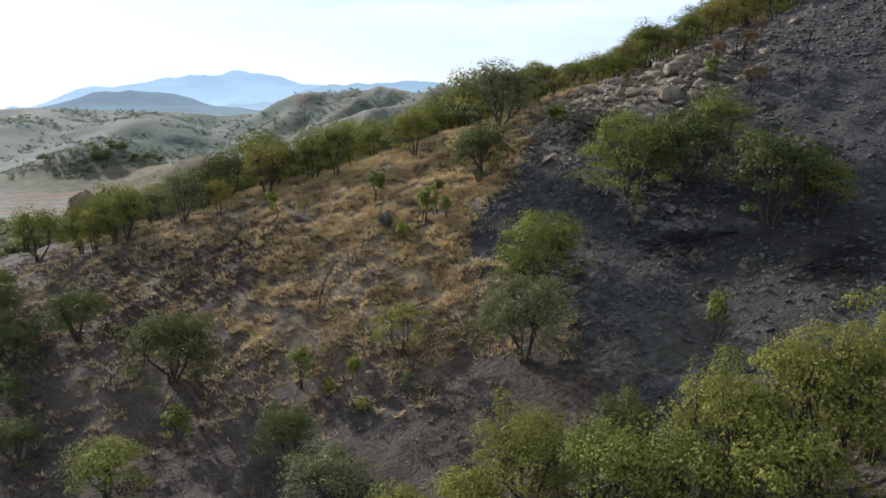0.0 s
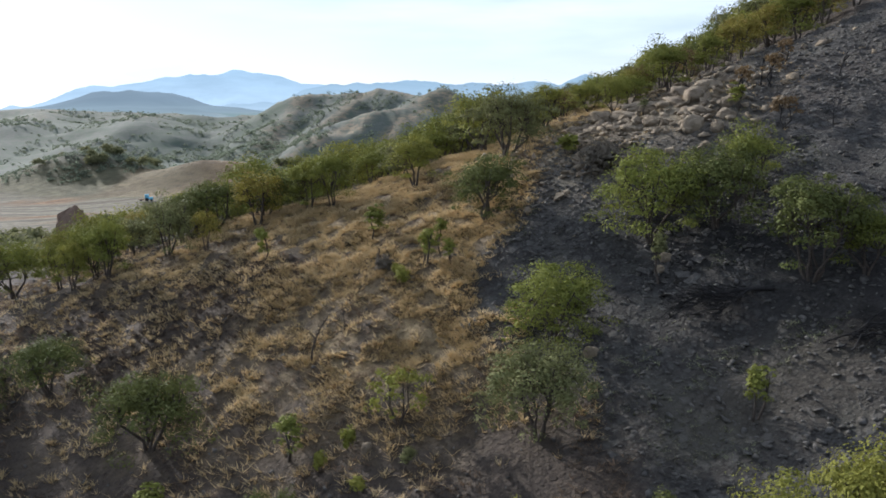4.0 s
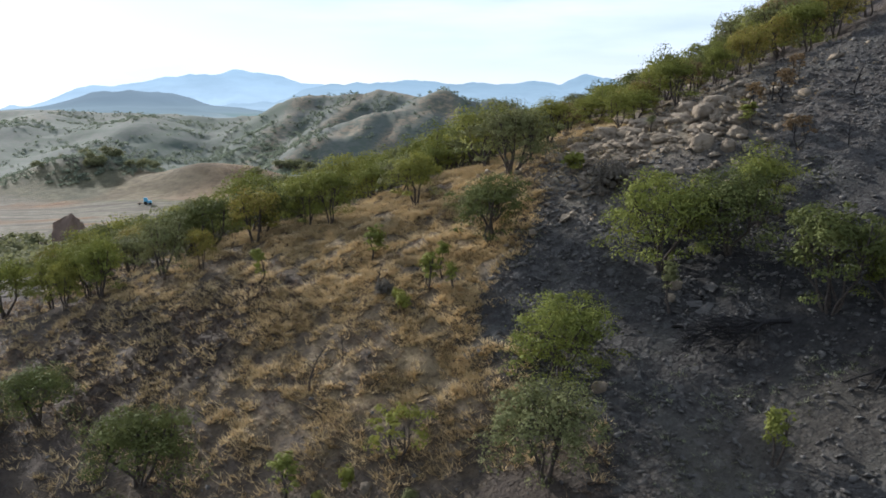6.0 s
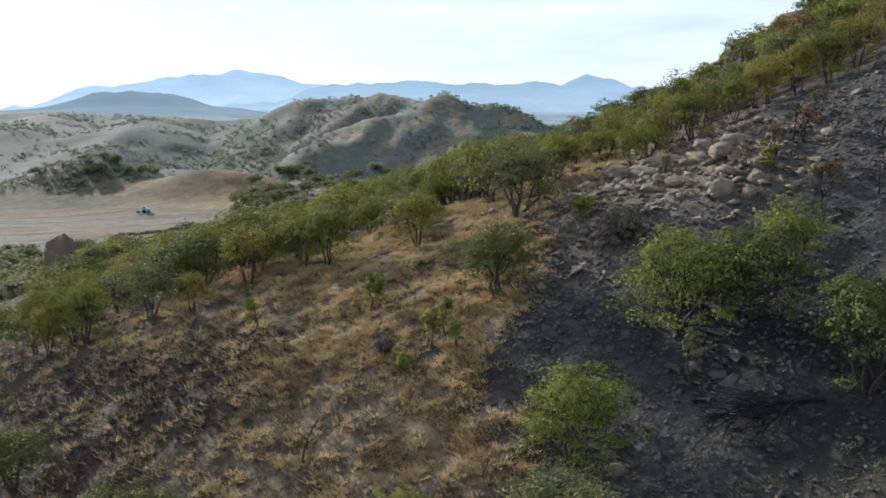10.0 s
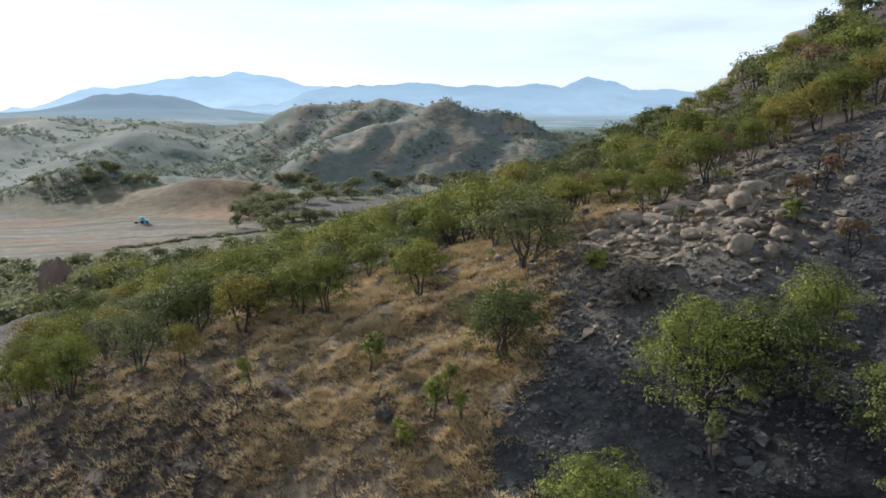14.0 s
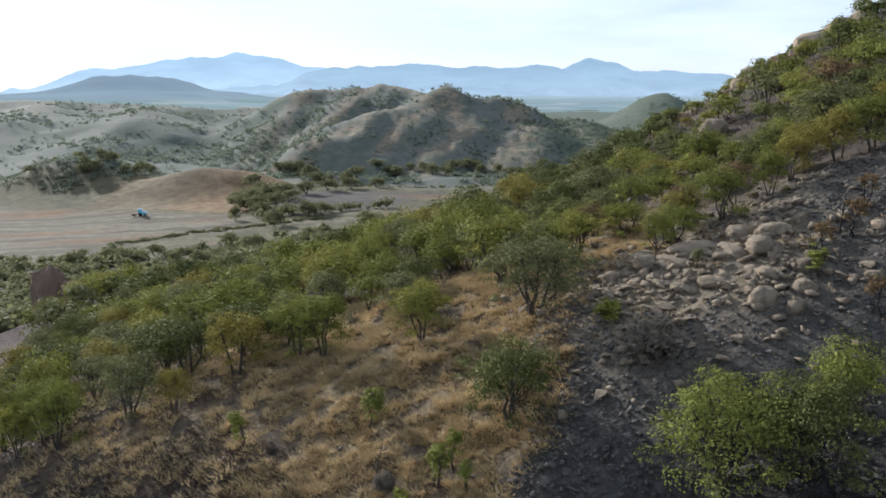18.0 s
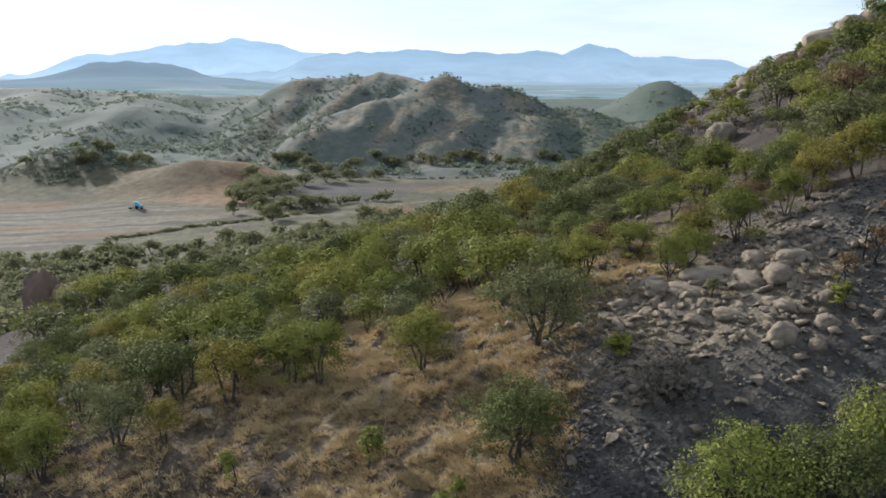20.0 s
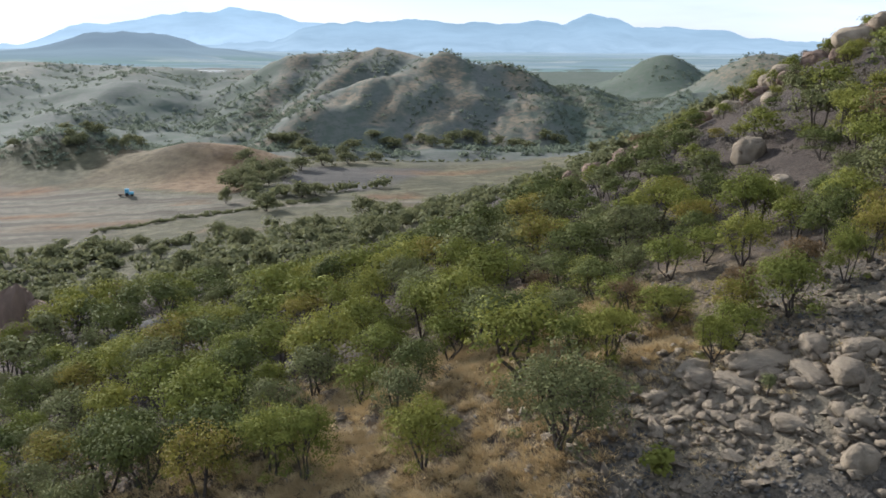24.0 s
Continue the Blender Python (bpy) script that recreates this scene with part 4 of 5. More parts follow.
tries = 0
while len(WOOD_SPOTS) < 370 and tries < 12000:
    tries += 1
    y = 85 + 108 * wood_rng.random() ** 1.15
    x = wood_rng.uniform(-20 - 0.42 * (y - 40), 14 + 0.46 * (y - 40))
    if not wood_ok(x, y, 3.6) or gz(x, y) < -25.5:
        continue
    if y > 135 and x > 42 and wood_rng.random() < 0.25:
        continue
    if y > 150 and x > 34 and wood_rng.random() < 0.55:
        continue
    if y < 104 and x < 2 and wood_rng.random() < 0.45:
        continue
    if y > 125 and x < -20 and wood_rng.random() < 0.35:
        continue
    WOOD_SPOTS.append((x, y))
FAR_WOOD = []
for x, y in WOOD_SPOTS:
    roll = wood_rng.random()
    kind = "woodlit" if roll < 0.20 else "wood" if roll < 0.50 else "woodgrey" if roll < 0.66 else "wooddark" if roll < 0.90 else "dry" if roll < 0.97 else "russet"
    if 128 < y < 172 and -4 < x < 26 and roll < 0.5:
        kind = "wooddark"
    h = wood_rng.uniform(3.6, 7.0) * (0.6 if y > 148 and x > 34 else 0.74 if 17 < x < 42 and y > 124 else 0.72 if 4 < x < 25 and y < 112 else 1.0)
    w, turn, which = h * wood_rng.uniform(1.0, 1.4), wood_rng.uniform(0, 360), wood_rng.randrange(3)
    if y < 124:
        plant(f"{kind}{which}", x, y, h, w, turn, group="woodland on the slope")
    else:
        FAR_WOOD.append((("hill" if kind[:4] == "wood" else "") + f"{kind}{which}", x, y, h, w, turn))


def join_wood():
    """The farther part of the wood in one object, leaves and stems of every tree in it."""
    slots, vs, fs, ms, n = [BARK], [], [], [], 0
    for key, x, y, h, w, turn in FAR_WOOD:
        trunk, crown, leaf_mat, _, _, _, _, h0, w0 = TREES[key]
        if leaf_mat not in slots:
            slots.append(leaf_mat)
        m = np.array(pose(x, y, gz(x, y), 0, 0, turn) @ Matrix.Diagonal((w / w0, w / w0, h / h0, 1)))
        for me, slot in [(stem, 0) for stem in trunk] + [(crown, slots.index(leaf_mat))]:
            v = np.empty(len(me.vertices) * 3, np.float32)
            me.vertices.foreach_get("co", v)
            f = np.empty(len(me.loops), np.int32)
            me.loops.foreach_get("vertex_index", f)
            vs.append(v.reshape(-1, 3) @ m[:3, :3].T + m[:3, 3])
            fs.append(f.reshape(-1, 4) + n)
            ms.append(np.full(len(f) // 4, slot, np.int32))
            n += len(vs[-1])
    me = mesh_from("far_woodland", np.concatenate(vs), [np.concatenate(fs)])
    for m in slots:
        me.materials.append(m)
    me.polygons.foreach_set("material_index", np.concatenate(ms))
    tagged(new("far_woodland", me), "mixed green dry woodland on the farther slope", "woodland", kind="stuff")


join_wood()
for x, y, h, w in ((52.0, 170.4, 3.4, 3.2), (55.4, 170.8, 3.8, 3.6), (61.6, 169.8, 3.6, 2.8), (60.0, 169.6, 3.2, 2.2), (70.0, 166.0, 4.8, 4.6), (73.6, 164.0, 5.2, 5.4),
                   (77.0, 162.0, 5.4, 5.8), (48.6, 171.6, 3.0, 3.2)):
    plant("hillwood1", x, y, h, w, label="small lone tree among the skyline boulders")


# ---- far scrub, too many to count ----
def scrub_mass(name, label, spots, per_clump, leaf, mat, seed):
    """Bushes far off, joined: each a rough dome of leaf blades on the ground."""
    rng = np.random.default_rng(seed)
    vs, fs, n = [], [], 0
    for x, y, z, h, w in spots:
        m = max(5, int(4 + w))
        d = rng.normal(size=(m, 3))
        d[:, 2] = np.abs(d[:, 2])
        d /= np.linalg.norm(d, axis=1)[:, None]
        cen = np.array([x, y, z + h * 0.35]) + d * (w / 2, w / 2, h * 0.6) * rng.uniform(0.35, 1, (m, 1))
        v, f = leaves(rng, cen, 0.16 * w, per_clump, leaf * w, np.array([x, y, z]))
        vs.append(v)
        fs.append(f + n)
        n += len(v)
    ob = part(name, mesh_from(name, np.concatenate(vs), [np.concatenate(fs)]), mat, None)
    return tagged(ob, label, "scrub", kind="stuff")


def bush_mass(name, label, spots, mat, seed, lobes, blades):
    """Bushes far off, joined: each of uneven rounded lobes set with leaf sprays."""
    rng = np.random.default_rng(seed)
    s = np.array(spots)
    ring = np.linspace(0, 2 * np.pi, 7, endpoint=False)
    dome = [(0, 0, 1)] + [(np.cos(q + o) * c, np.sin(q + o) * c, e) for e, c, o in ((0.68, 0.72, 0), (0.12, 1.0, 0.4), (-0.5, 0.85, 0)) for q in ring]
    tri = [(0, 1 + i, 1 + (i + 1) % 7) for i in range(7)]
    for k in (1, 8):
        for i in range(7):
            j = (i + 1) % 7
            tri += [(k + i, k + 7 + i, k + 7 + j), (k + i, k + 7 + j, k + j)]
    dome, tri = np.array(dome), np.array(tri)
    core = 0.6 if lobes > 1 else 0.4
    c = np.repeat(s, lobes, 0)
    n = len(c)
    a, r = rng.uniform(0, 2 * np.pi, n), rng.uniform(0.15, 0.62, n) * c[:, 4] / 2 * (lobes > 1)
    size = c[:, 4] / 2 * (rng.uniform(0.42, 0.68, n) if lobes > 1 else 1.0)
    high = c[:, 3] * rng.uniform(0.3, 0.55, n)
    mid = np.stack([c[:, 0] + np.cos(a) * r, c[:, 1] + np.sin(a) * r, c[:, 2] + high], 1)
    full = np.stack([size, size, np.minimum(0.5 * c[:, 3], 0.85 * size)], 1)
    v = mid[:, None] + dome[None] * full[:, None] * rng.uniform(0.5, 1.05, (n, len(dome), 1)) * core
    f = (tri[None] + (np.arange(n) * len(dome))[:, None, None]).reshape(-1, 3)
    q = np.repeat(np.arange(n), blades)
    d = rng.normal(size=(len(q), 3))
    d[:, 2] = np.where(d[:, 2] < -0.3, -d[:, 2], d[:, 2])
    d /= np.linalg.norm(d, axis=1)[:, None]
    p = mid[q] + d * full[q] * rng.uniform(0.6, 1.2, (len(q), 1))
    nor = d + rng.normal(size=d.shape) * 0.4 + (0, 0, 0.3)
    u = np.cross(nor, rng.normal(size=d.shape))
    u /= np.linalg.norm(u, axis=1)[:, None] + 1e-9
    w = np.cross(nor, u)
    w /= np.linalg.norm(w, axis=1)[:, None] + 1e-9
    u, w = u * size[q, None] * 0.30, w * size[q, None] * 0.22
    lv = np.stack([p - u, p - w, p + u, p + w], 1).reshape(-1, 3)
    lf = np.arange(len(lv)).reshape(-1, 4) + n * len(dome)
    ob = part(name, mesh_from(name, np.concatenate([v.reshape(-1, 3), lv]), [f, lf]), mat, None)
    return tagged(ob, label, "scrub", kind="stuff")


def scatter(seed, count, x0, x1, y0, y1, keep, h0, h1):
    rng = np.random.default_rng(seed)
    x, y = rng.uniform(x0, x1, count), rng.uniform(y0, y1, count)
    ok = keep(x, y, rng.uniform(0, 1, count))
    x, y = x[ok], y[ok]
    z = ground_z(x, y)
    h = rng.uniform(h0, h1, len(x))
    return list(zip(x, y, z - 0.2 * h, h, h * rng.uniform(1.0, 1.7, len(x))))


VALLEY_SCRUB = scatter(201, 5200, -200, 130, 150, 345, lambda x, y, r: (np.abs(x + 20) < 0.66 * y) & ~((y < 192) & (x > -22 - 0.42 * (y - 40))) & (
    (r < (0.42 + 0.58 * smooth(-0.3, 0.2, fbm(x / 22, y / 14, 3, 61))) * (1 - smooth(246, 268, y - 0.05 * (x + 70))))
    | ((x > 0.06 * y + 6) & (r < 0.6))) & ~((np.abs(((x - 44) * 15 + (y - 180) * 24) / 28.3 + 4) < 8) & (x > 16) & (x < 74)), 2.2, 5.2)
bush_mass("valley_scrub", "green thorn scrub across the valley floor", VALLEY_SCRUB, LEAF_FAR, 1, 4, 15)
UNDER = scatter(207, 2200, -90, 110, 84, 200, lambda x, y, r: (x > -22 - 0.42 * (y - 40)) & (x < 16 + 0.48 * (y - 40)) & (y > 88 + 0.2 * np.maximum(x, 0)) & (r < 0.34)
                & (np.hypot(x + 2, y - 80) > 9), 0.8, 2.0)
scrub_mass("undergrowth", "low dry shrubs and brush under the woodland", UNDER, 9, 0.09, LEAF_TWIG, 6)
HEDGE = [(x, y, gz(x, y) - 0.5, h, h * 1.4) for x, y, h in
         [(-70 + 3.2 * i + random.uniform(-1, 1), 318 + 2.1 * i + random.uniform(-2, 2), random.uniform(3, 6)) for i in range(16)]
         + [(-52 + 1.7 * i + random.uniform(-1, 1), 426 + 0.12 * i + random.uniform(-1.5, 1.5), random.uniform(1.0, 2.4)) for i in range(48)]
         + [(-160 + 0.72 * i, 368.5 - 0.32 * i + random.uniform(-0.5, 0.5), random.uniform(0.4, 0.9)) for i in range(120)]
         + [(-108 + 0.42 * i + random.uniform(-0.8, 0.8), 279 + 0.26 * i + random.uniform(-2.2, 2.2), random.uniform(1.2, 2.2)) for i in range(150)]]
bush_mass("field_hedges", "dark bushes along field edges", HEDGE, LEAF_FAR, 2, 3, 11)
HILL_SCRUB = scatter(203, 16000, -175, 150, 452, 712, lambda x, y, r: r < (0.07 + 0.55 * smooth(0.6, 0.1, hill_fold(x, y))) * smooth(-0.1, 0.4, fbm(x / 22, y / 30, 3, 66))
                     + 0.6 * smooth(28, 80, x + 14 * fbm(x / 20, y / 20, 2, 67)), 0.9, 2.4)
HILL_SCRUB += scatter(210, 700, -175, 150, 455, 705, lambda x, y, r: r < 0.12 + 0.6 * smooth(20, 70, x), 2.0, 4.0)
HILL_SCRUB += scatter(211, 900, -130, 130, 438, 476, lambda x, y, r: r < 0.75 * smooth(-0.35, 0.2, fbm(x / 16, y / 16, 2, 69)), 2.0, 4.6)
HILL_SCRUB += scatter(212, 260, -20, 90, 600, 645, lambda x, y, r: np.abs(y - 604 - 0.2 * np.maximum(x - 40, 0)) < 7, 1.6, 4.0)
HILL_SCRUB += scatter(208, 4500, 130, 340, 430, 1080, lambda x, y, r: r < 0.06 + 0.8 * smooth(0.0, 0.3, fbm(x / 40, y / 50, 3, 68)) - 0.36 * np.exp(-((x - 150) / 45) ** 2 - ((y - 560) / 60) ** 2), 1.2, 3.2)
bush_mass("hill_scrub", "scattered grey-green scrub on far hill", HILL_SCRUB, LEAF_HILL_HAZY, 3, 1, 13)
LEFT_SCRUB = scatter(204, 14000, -420, -70, 450, 930, lambda x, y, r: r < 0.015 + 0.5 * smooth(0.1, 0.45, fbm(x / 60, y / 60, 3, 65)) + 0.35 * smooth(26, 50, crests(x, y, SLOPE_LINES, 0.24, 20)[1]) * smooth(-0.2, 0.3, fbm(x / 30, y / 40, 2, 64)), 1.2, 3.4)
LEFT_SCRUB += scatter(209, 900, -235, -135, 395, 480, lambda x, y, r: np.hypot(x + 186, (y - 438)) < 40 + 8 * np.sin(x / 5), 1.2, 2.8)
bush_mass("slope_scrub", "grey-green scrub on slopes beyond the fields", LEFT_SCRUB, LEAF_HILL_HAZY, 4, 1, 13)
for i, (x, y, h, w) in enumerate(((-84, 345, 7, 9), (-79, 352, 8, 10), (-75, 340, 6.5, 9), (-86, 362, 7, 9), (-78, 370, 7.5, 10), (-71, 331, 5, 7), (-70, 352, 6, 8),
                                  (-83, 380, 7, 9), (-72, 378, 7, 10), (-66, 366, 5, 7), (-52, 322, 5.5, 8), (-47, 326, 5, 7), (-60, 330, 4, 6), (-88, 392, 6, 9),
                                  (-64, 392, 6, 9), (-56, 404, 6, 9), (-46, 412, 5.5, 9), (-34, 418, 5, 8))):
    plant(("farwood0", "farwood1", "farwood2")[i % 3], x, y, h * 1.1, w * 1.35, label="dark bushy tree on a field edge", group="field edge trees")
for i in range(34):
    x = -96 + 6.2 * i + random.uniform(-2.5, 2.5)
    y = next(q for q in range(440, 560, 3) if gz(x, q) > -33.5 or q > 540) + random.uniform(-16, 2)
    plant(f"farwood{i % 3}", x, y, random.uniform(4, 7.5), random.uniform(7, 13), label="bushy tree at the foot of the far hill", group="trees at the hill foot")
for i in range(34):
    y = 200 + 1.9 * i + random.uniform(-3, 3)
    x = random.uniform(-0.42, 0.03) * y - 4
    plant(f"farwood{i % 3}", x, y, random.uniform(3.2, 5.8), random.uniform(4.5, 8.5), label="round dark green tree on dry valley grass", group="valley trees")
for i in range(16):
    x, y = -186 + random.uniform(-26, 34), 438 + random.uniform(-30, 14)
    plant(f"farwood{i % 3}", x, y, random.uniform(3.5, 6.5), random.uniform(6, 10), label="dark bushy tree on the knoll beyond the fields", group="trees on the knoll")
for x, y, h, w in ((-25.0, 279, 6.5, 10), (-60, 300, 6, 8), (-52, 322, 5.5, 8), (10, 318, 4, 5), (-78, 318, 6, 5)):
    plant("farwood1", x, y, h * 1.1, w * 1.25, label="dark round tree standing alone in the valley")


# ---- rocks ----
def rock_mesh(seed, points=46, squash=0.75, tall=False):
    """A weathered block: the hull of points on a rounded box, its edges worn."""
    rng = np.random.default_rng(seed)
    d = rng.normal(size=(points, 3))
    d /= np.linalg.norm(d, axis=1)[:, None]
    k = (np.abs(d) ** 3.2).sum(1) ** (-1 / 3.2)
    p = d * k[:, None] * rng.uniform(0.86, 1.02, (points, 1)) * (1, 0.85, squash)
    bm = bmesh.new()
    for v in p:
        bm.verts.new(v)
    bmesh.ops.convex_hull(bm, input=bm.verts[:])
    bmesh.ops.delete(bm, geom=[v for v in bm.verts if not v.link_faces], context='VERTS')
    bmesh.ops.bevel(bm, geom=bm.edges[:], offset=0.07, segments=2, affect='EDGES', clamp_overlap=True)
    bmesh.ops.triangulate(bm, faces=bm.faces[:])
    o = Vector((seed * 7.3, seed * 3.1, seed * 1.7))
    bmesh.ops.subdivide_edges(bm, edges=[e for e in bm.edges if e.calc_length() > 0.3], cuts=1)
    for v in bm.verts:
        q = v.co * 2.2 + o
        v.co *= 1 + 0.10 * noise.noise(q) + 0.05 * noise.noise(q * 2.7) - 0.10 * max(0.0, 0.12 - abs(noise.noise(v.co * 1.3 + o))) / 0.12
    for f in bm.faces:
        f.smooth = True
    me = bpy.data.meshes.new("boulder")
    bm.to_mesh(me)
    bm.free()
    return me


ROCKS = [rock_mesh(s, 30 + 6 * s, 0.66 + 0.1 * (s % 3)) for s in range(7)]
PILLARS = [rock_mesh(20 + s, 26, 1.0) for s in range(3)]


def boulder(k, x, y, wide, high, mat, label, turn=None, deep=None, sink=0.42, pool=None, group=""):
    mesh = (pool or ROCKS)[k % len(pool or ROCKS)]
    ob = new("boulder", mesh)
    if not mesh.materials:
        mesh.materials.append(mat)
    ob.material_slots[0].link = 'OBJECT'
    ob.material_slots[0].material = mat
    ob.matrix_basis = pose(x, y, gz(x, y) + high * (0.5 - sink), random.uniform(-8, 8), random.uniform(-8, 8), random.uniform(0, 360) if turn is None else turn) \
        @ Matrix.Diagonal((wide / 2, (deep or wide * 0.85) / 2, high / 1.5, 1))
    return tagged(ob, label, "boulder", group)


for k, (x, y, w, h) in enumerate(((11.4, 79.5, 1.7, 1.3), (13.9, 79.8, 3.0, 1.5), (17.6, 78.2, 1.9, 1.2), (21.0, 76.3, 2.7, 1.8), (19.1, 70.5, 1.9, 1.7),
                                  (17.1, 74.2, 2.2, 0.9), (15.2, 74.8, 1.6, 0.8), (20.2, 72.9, 1.6, 1.0), (21.8, 70.6, 1.7, 1.4), (16.9, 81.0, 2.3, 1.0),
                                  (15.4, 79.0, 1.6, 0.9), (12.6, 77.2, 1.2, 0.8), (22.6, 72.6, 1.5, 1.0), (18.6, 76.6, 1.7, 0.8), (19.6, 73.9, 1.3, 0.9),
                                  (14.0, 76.4, 1.4, 0.7), (20.6, 69.0, 1.2, 0.9), (12.2, 70.6, 1.1, 0.8), (13.6, 57.4, 1.0, 0.7), (14.2, 58.2, 0.9, 0.7),
                                  (26.0, 70.4, 1.3, 0.8), (29.0, 76.0, 1.5, 0.9), (-4.6, 50.0, 1.0, 0.8), (-4.9, 65.9, 0.9, 0.7), (20.6, 32.4, 1.7, 1.3), (19.4, 31.6, 1.2, 0.9), (8.4, 52.0, 1.0, 0.7))):
    boulder(k, x, y, w, h, ROCK, "rounded grey granite boulder on scorched slope", group="boulders on the burnt slope")
for k, (x, y, w, h, turn) in enumerate(((18.0, 80.2, 5.2, 1.5, 20), (20.6, 79.8, 3.4, 1.5, 70), (16.0, 78.6, 3.8, 1.0, 150), (19.4, 77.4, 3.6, 1.0, 95), (14.0, 81.2, 3.0, 1.1, 40), (22.6, 78.0, 2.8, 1.2, 10))):
    boulder(k, x, y, w, h, ROCK, "low tan bedrock slab embedded in the outcrop", turn, w * 0.62, 0.5, group="slabs of the outcrop")
boulder(2, 36.0, 134.6, 5.0, 4.4, ROCK, "big grey-brown boulder among the trees", 40)
boulder(4, 33.0, 117.4, 3.6, 2.6, ROCK, "pale split boulder among the trees")
for k, (x, y, w, h) in enumerate(((63.5, 167.5, 6.2, 4.2), (58.4, 169.6, 4.2, 3.2), (54.6, 171.6, 4.8, 3.4), (50.6, 174.0, 3.6, 3.0), (47.4, 176.6, 4.6, 3.0), (44.0, 179.5, 3.8, 2.8),
                                  (67.6, 165.6, 5.0, 3.4), (52.6, 166.0, 3.4, 2.6), (59.0, 160.0, 3.0, 2.2), (56.0, 156.0, 3.2, 2.4), (48.0, 160.0, 3.4, 2.2))):
    boulder(k, x, y, w * 1.25, h * 1.3, ROCK_RED if k % 2 else ROCK, "weathered brown boulder on the rocky skyline", group="skyline boulders")
for k, (x, y, w, h) in enumerate(((36.0, 187.5, 5.6, 5.2), (33.6, 193.5, 5.0, 4.4), (31.0, 189.0, 4.0, 3.0), (24.7, 205.0, 3.8, 4.6), (28.6, 198.0, 3.6, 3.0),
                                  (6.2, 201.0, 4.2, 3.8), (2.4, 203.0, 3.6, 2.6), (-7.0, 205.0, 3.4, 3.2), (10.0, 199.0, 3.0, 2.6), (40.6, 183.0, 4.6, 3.0))):
    boulder(k, x, y, w, h, ROCK_RED, "reddish-brown jagged rock standing above the scrub", group="red rocks")
for k in range(34):
    s = random.uniform(0, 1) ** 0.9
    boulder(k, 22 + 46 * s + random.uniform(-1.5, 1.5), 205 - 38 * s ** 0.9 + random.uniform(-4, 2), random.uniform(2.0, 4.6), random.uniform(1.6, 4.2), ROCK_RED if k % 3 else ROCK,
            "brown jagged rock of the ridge outcrop", group="ridge outcrop", sink=0.35)
for k in range(11):
    boulder(k, -36 + 1.9 * k + random.uniform(-0.5, 0.5), 184 + 0.45 * k, random.uniform(2.4, 3.6), random.uniform(1.6, 2.6), ROCK_SCORCHED,
            "dark grey rock of a low outcrop", group="rock outcrop in the wood")
for k, (x, y, w, h) in enumerate(((-41.0, 139.6, 4.6, 2.4), (-44.4, 136.4, 4.2, 2.2), (-47.6, 134.0, 4.0, 3.0), (-39.0, 142.0, 3.0, 2.0), (-50.6, 131.0, 3.4, 2.6))):
    boulder(k, x, y, w, h, ROCK_SCORCHED, "grey rounded rock outcrop among trees", group="rock outcrop in the wood")
boulder(0, -68.4, 155.5, 5.8, 9.6, ROCK_RED, "tall reddish rock pillar above the trees", 20, 4.6, 0.18, PILLARS)
boulder(1, -64.6, 156.2, 5.0, 6.0, ROCK_RED, "lower reddish rock beside the pillar", 80, 4.0, 0.2, PILLARS)
boulder(2, -66.4, 152.6, 6.4, 3.6, ROCK_RED, "rounded base rock below the pillar", 10, 4.6, 0.25)
boulder(1, -59.6, 173.0, 2.8, 5.2, ROCK_RED, "upright reddish rock in the scrub", 30, 2.4, 0.2, PILLARS)
boulder(2, -62.8, 174.0, 3.2, 3.2, ROCK_RED, "squat reddish rock in the scrub", 30, 2.4, 0.2, PILLARS)


# ---- charred branches and dead wood ----
def brush_pile(x, y, wide, deep, count, seed):
    rng = np.random.default_rng(seed)
    top = new("brush_pile")
    top.matrix_basis = pose(x, y, gz(x, y))
    for i in range(count):
        a = rng.uniform(-0.5, 0.5) + (np.pi if rng.random() < 0.3 else 0)
        ln = rng.uniform(1.0, 2.6)
        c = np.array([rng.uniform(-wide, wide) / 2, rng.uniform(-deep, deep) / 2, 0])
        pts = []
        for s in np.linspace(-0.5, 0.5, 5):
            px, py = c[0] + np.cos(a) * ln * s, c[1] + np.sin(a) * ln * s + 0.15 * np.sin(s * 5 + i)
            pts.append((px, py, gz(x + px, y + py) - gz(x, y) + 0.1 + 0.35 * rng.random() * (1 - 2 * abs(s)) + 0.25 * rng.random()))
        r = rng.uniform(0.02, 0.06)
        v, f = tube(pts, [r, r * 0.95, r * 0.8, r * 0.6, r * 0.35], 5)
        part("branch", mesh_from("branch", v, [f], True), CHAR, top)
    return tagged(top, "heap of charred fallen branches on ash", "branches")


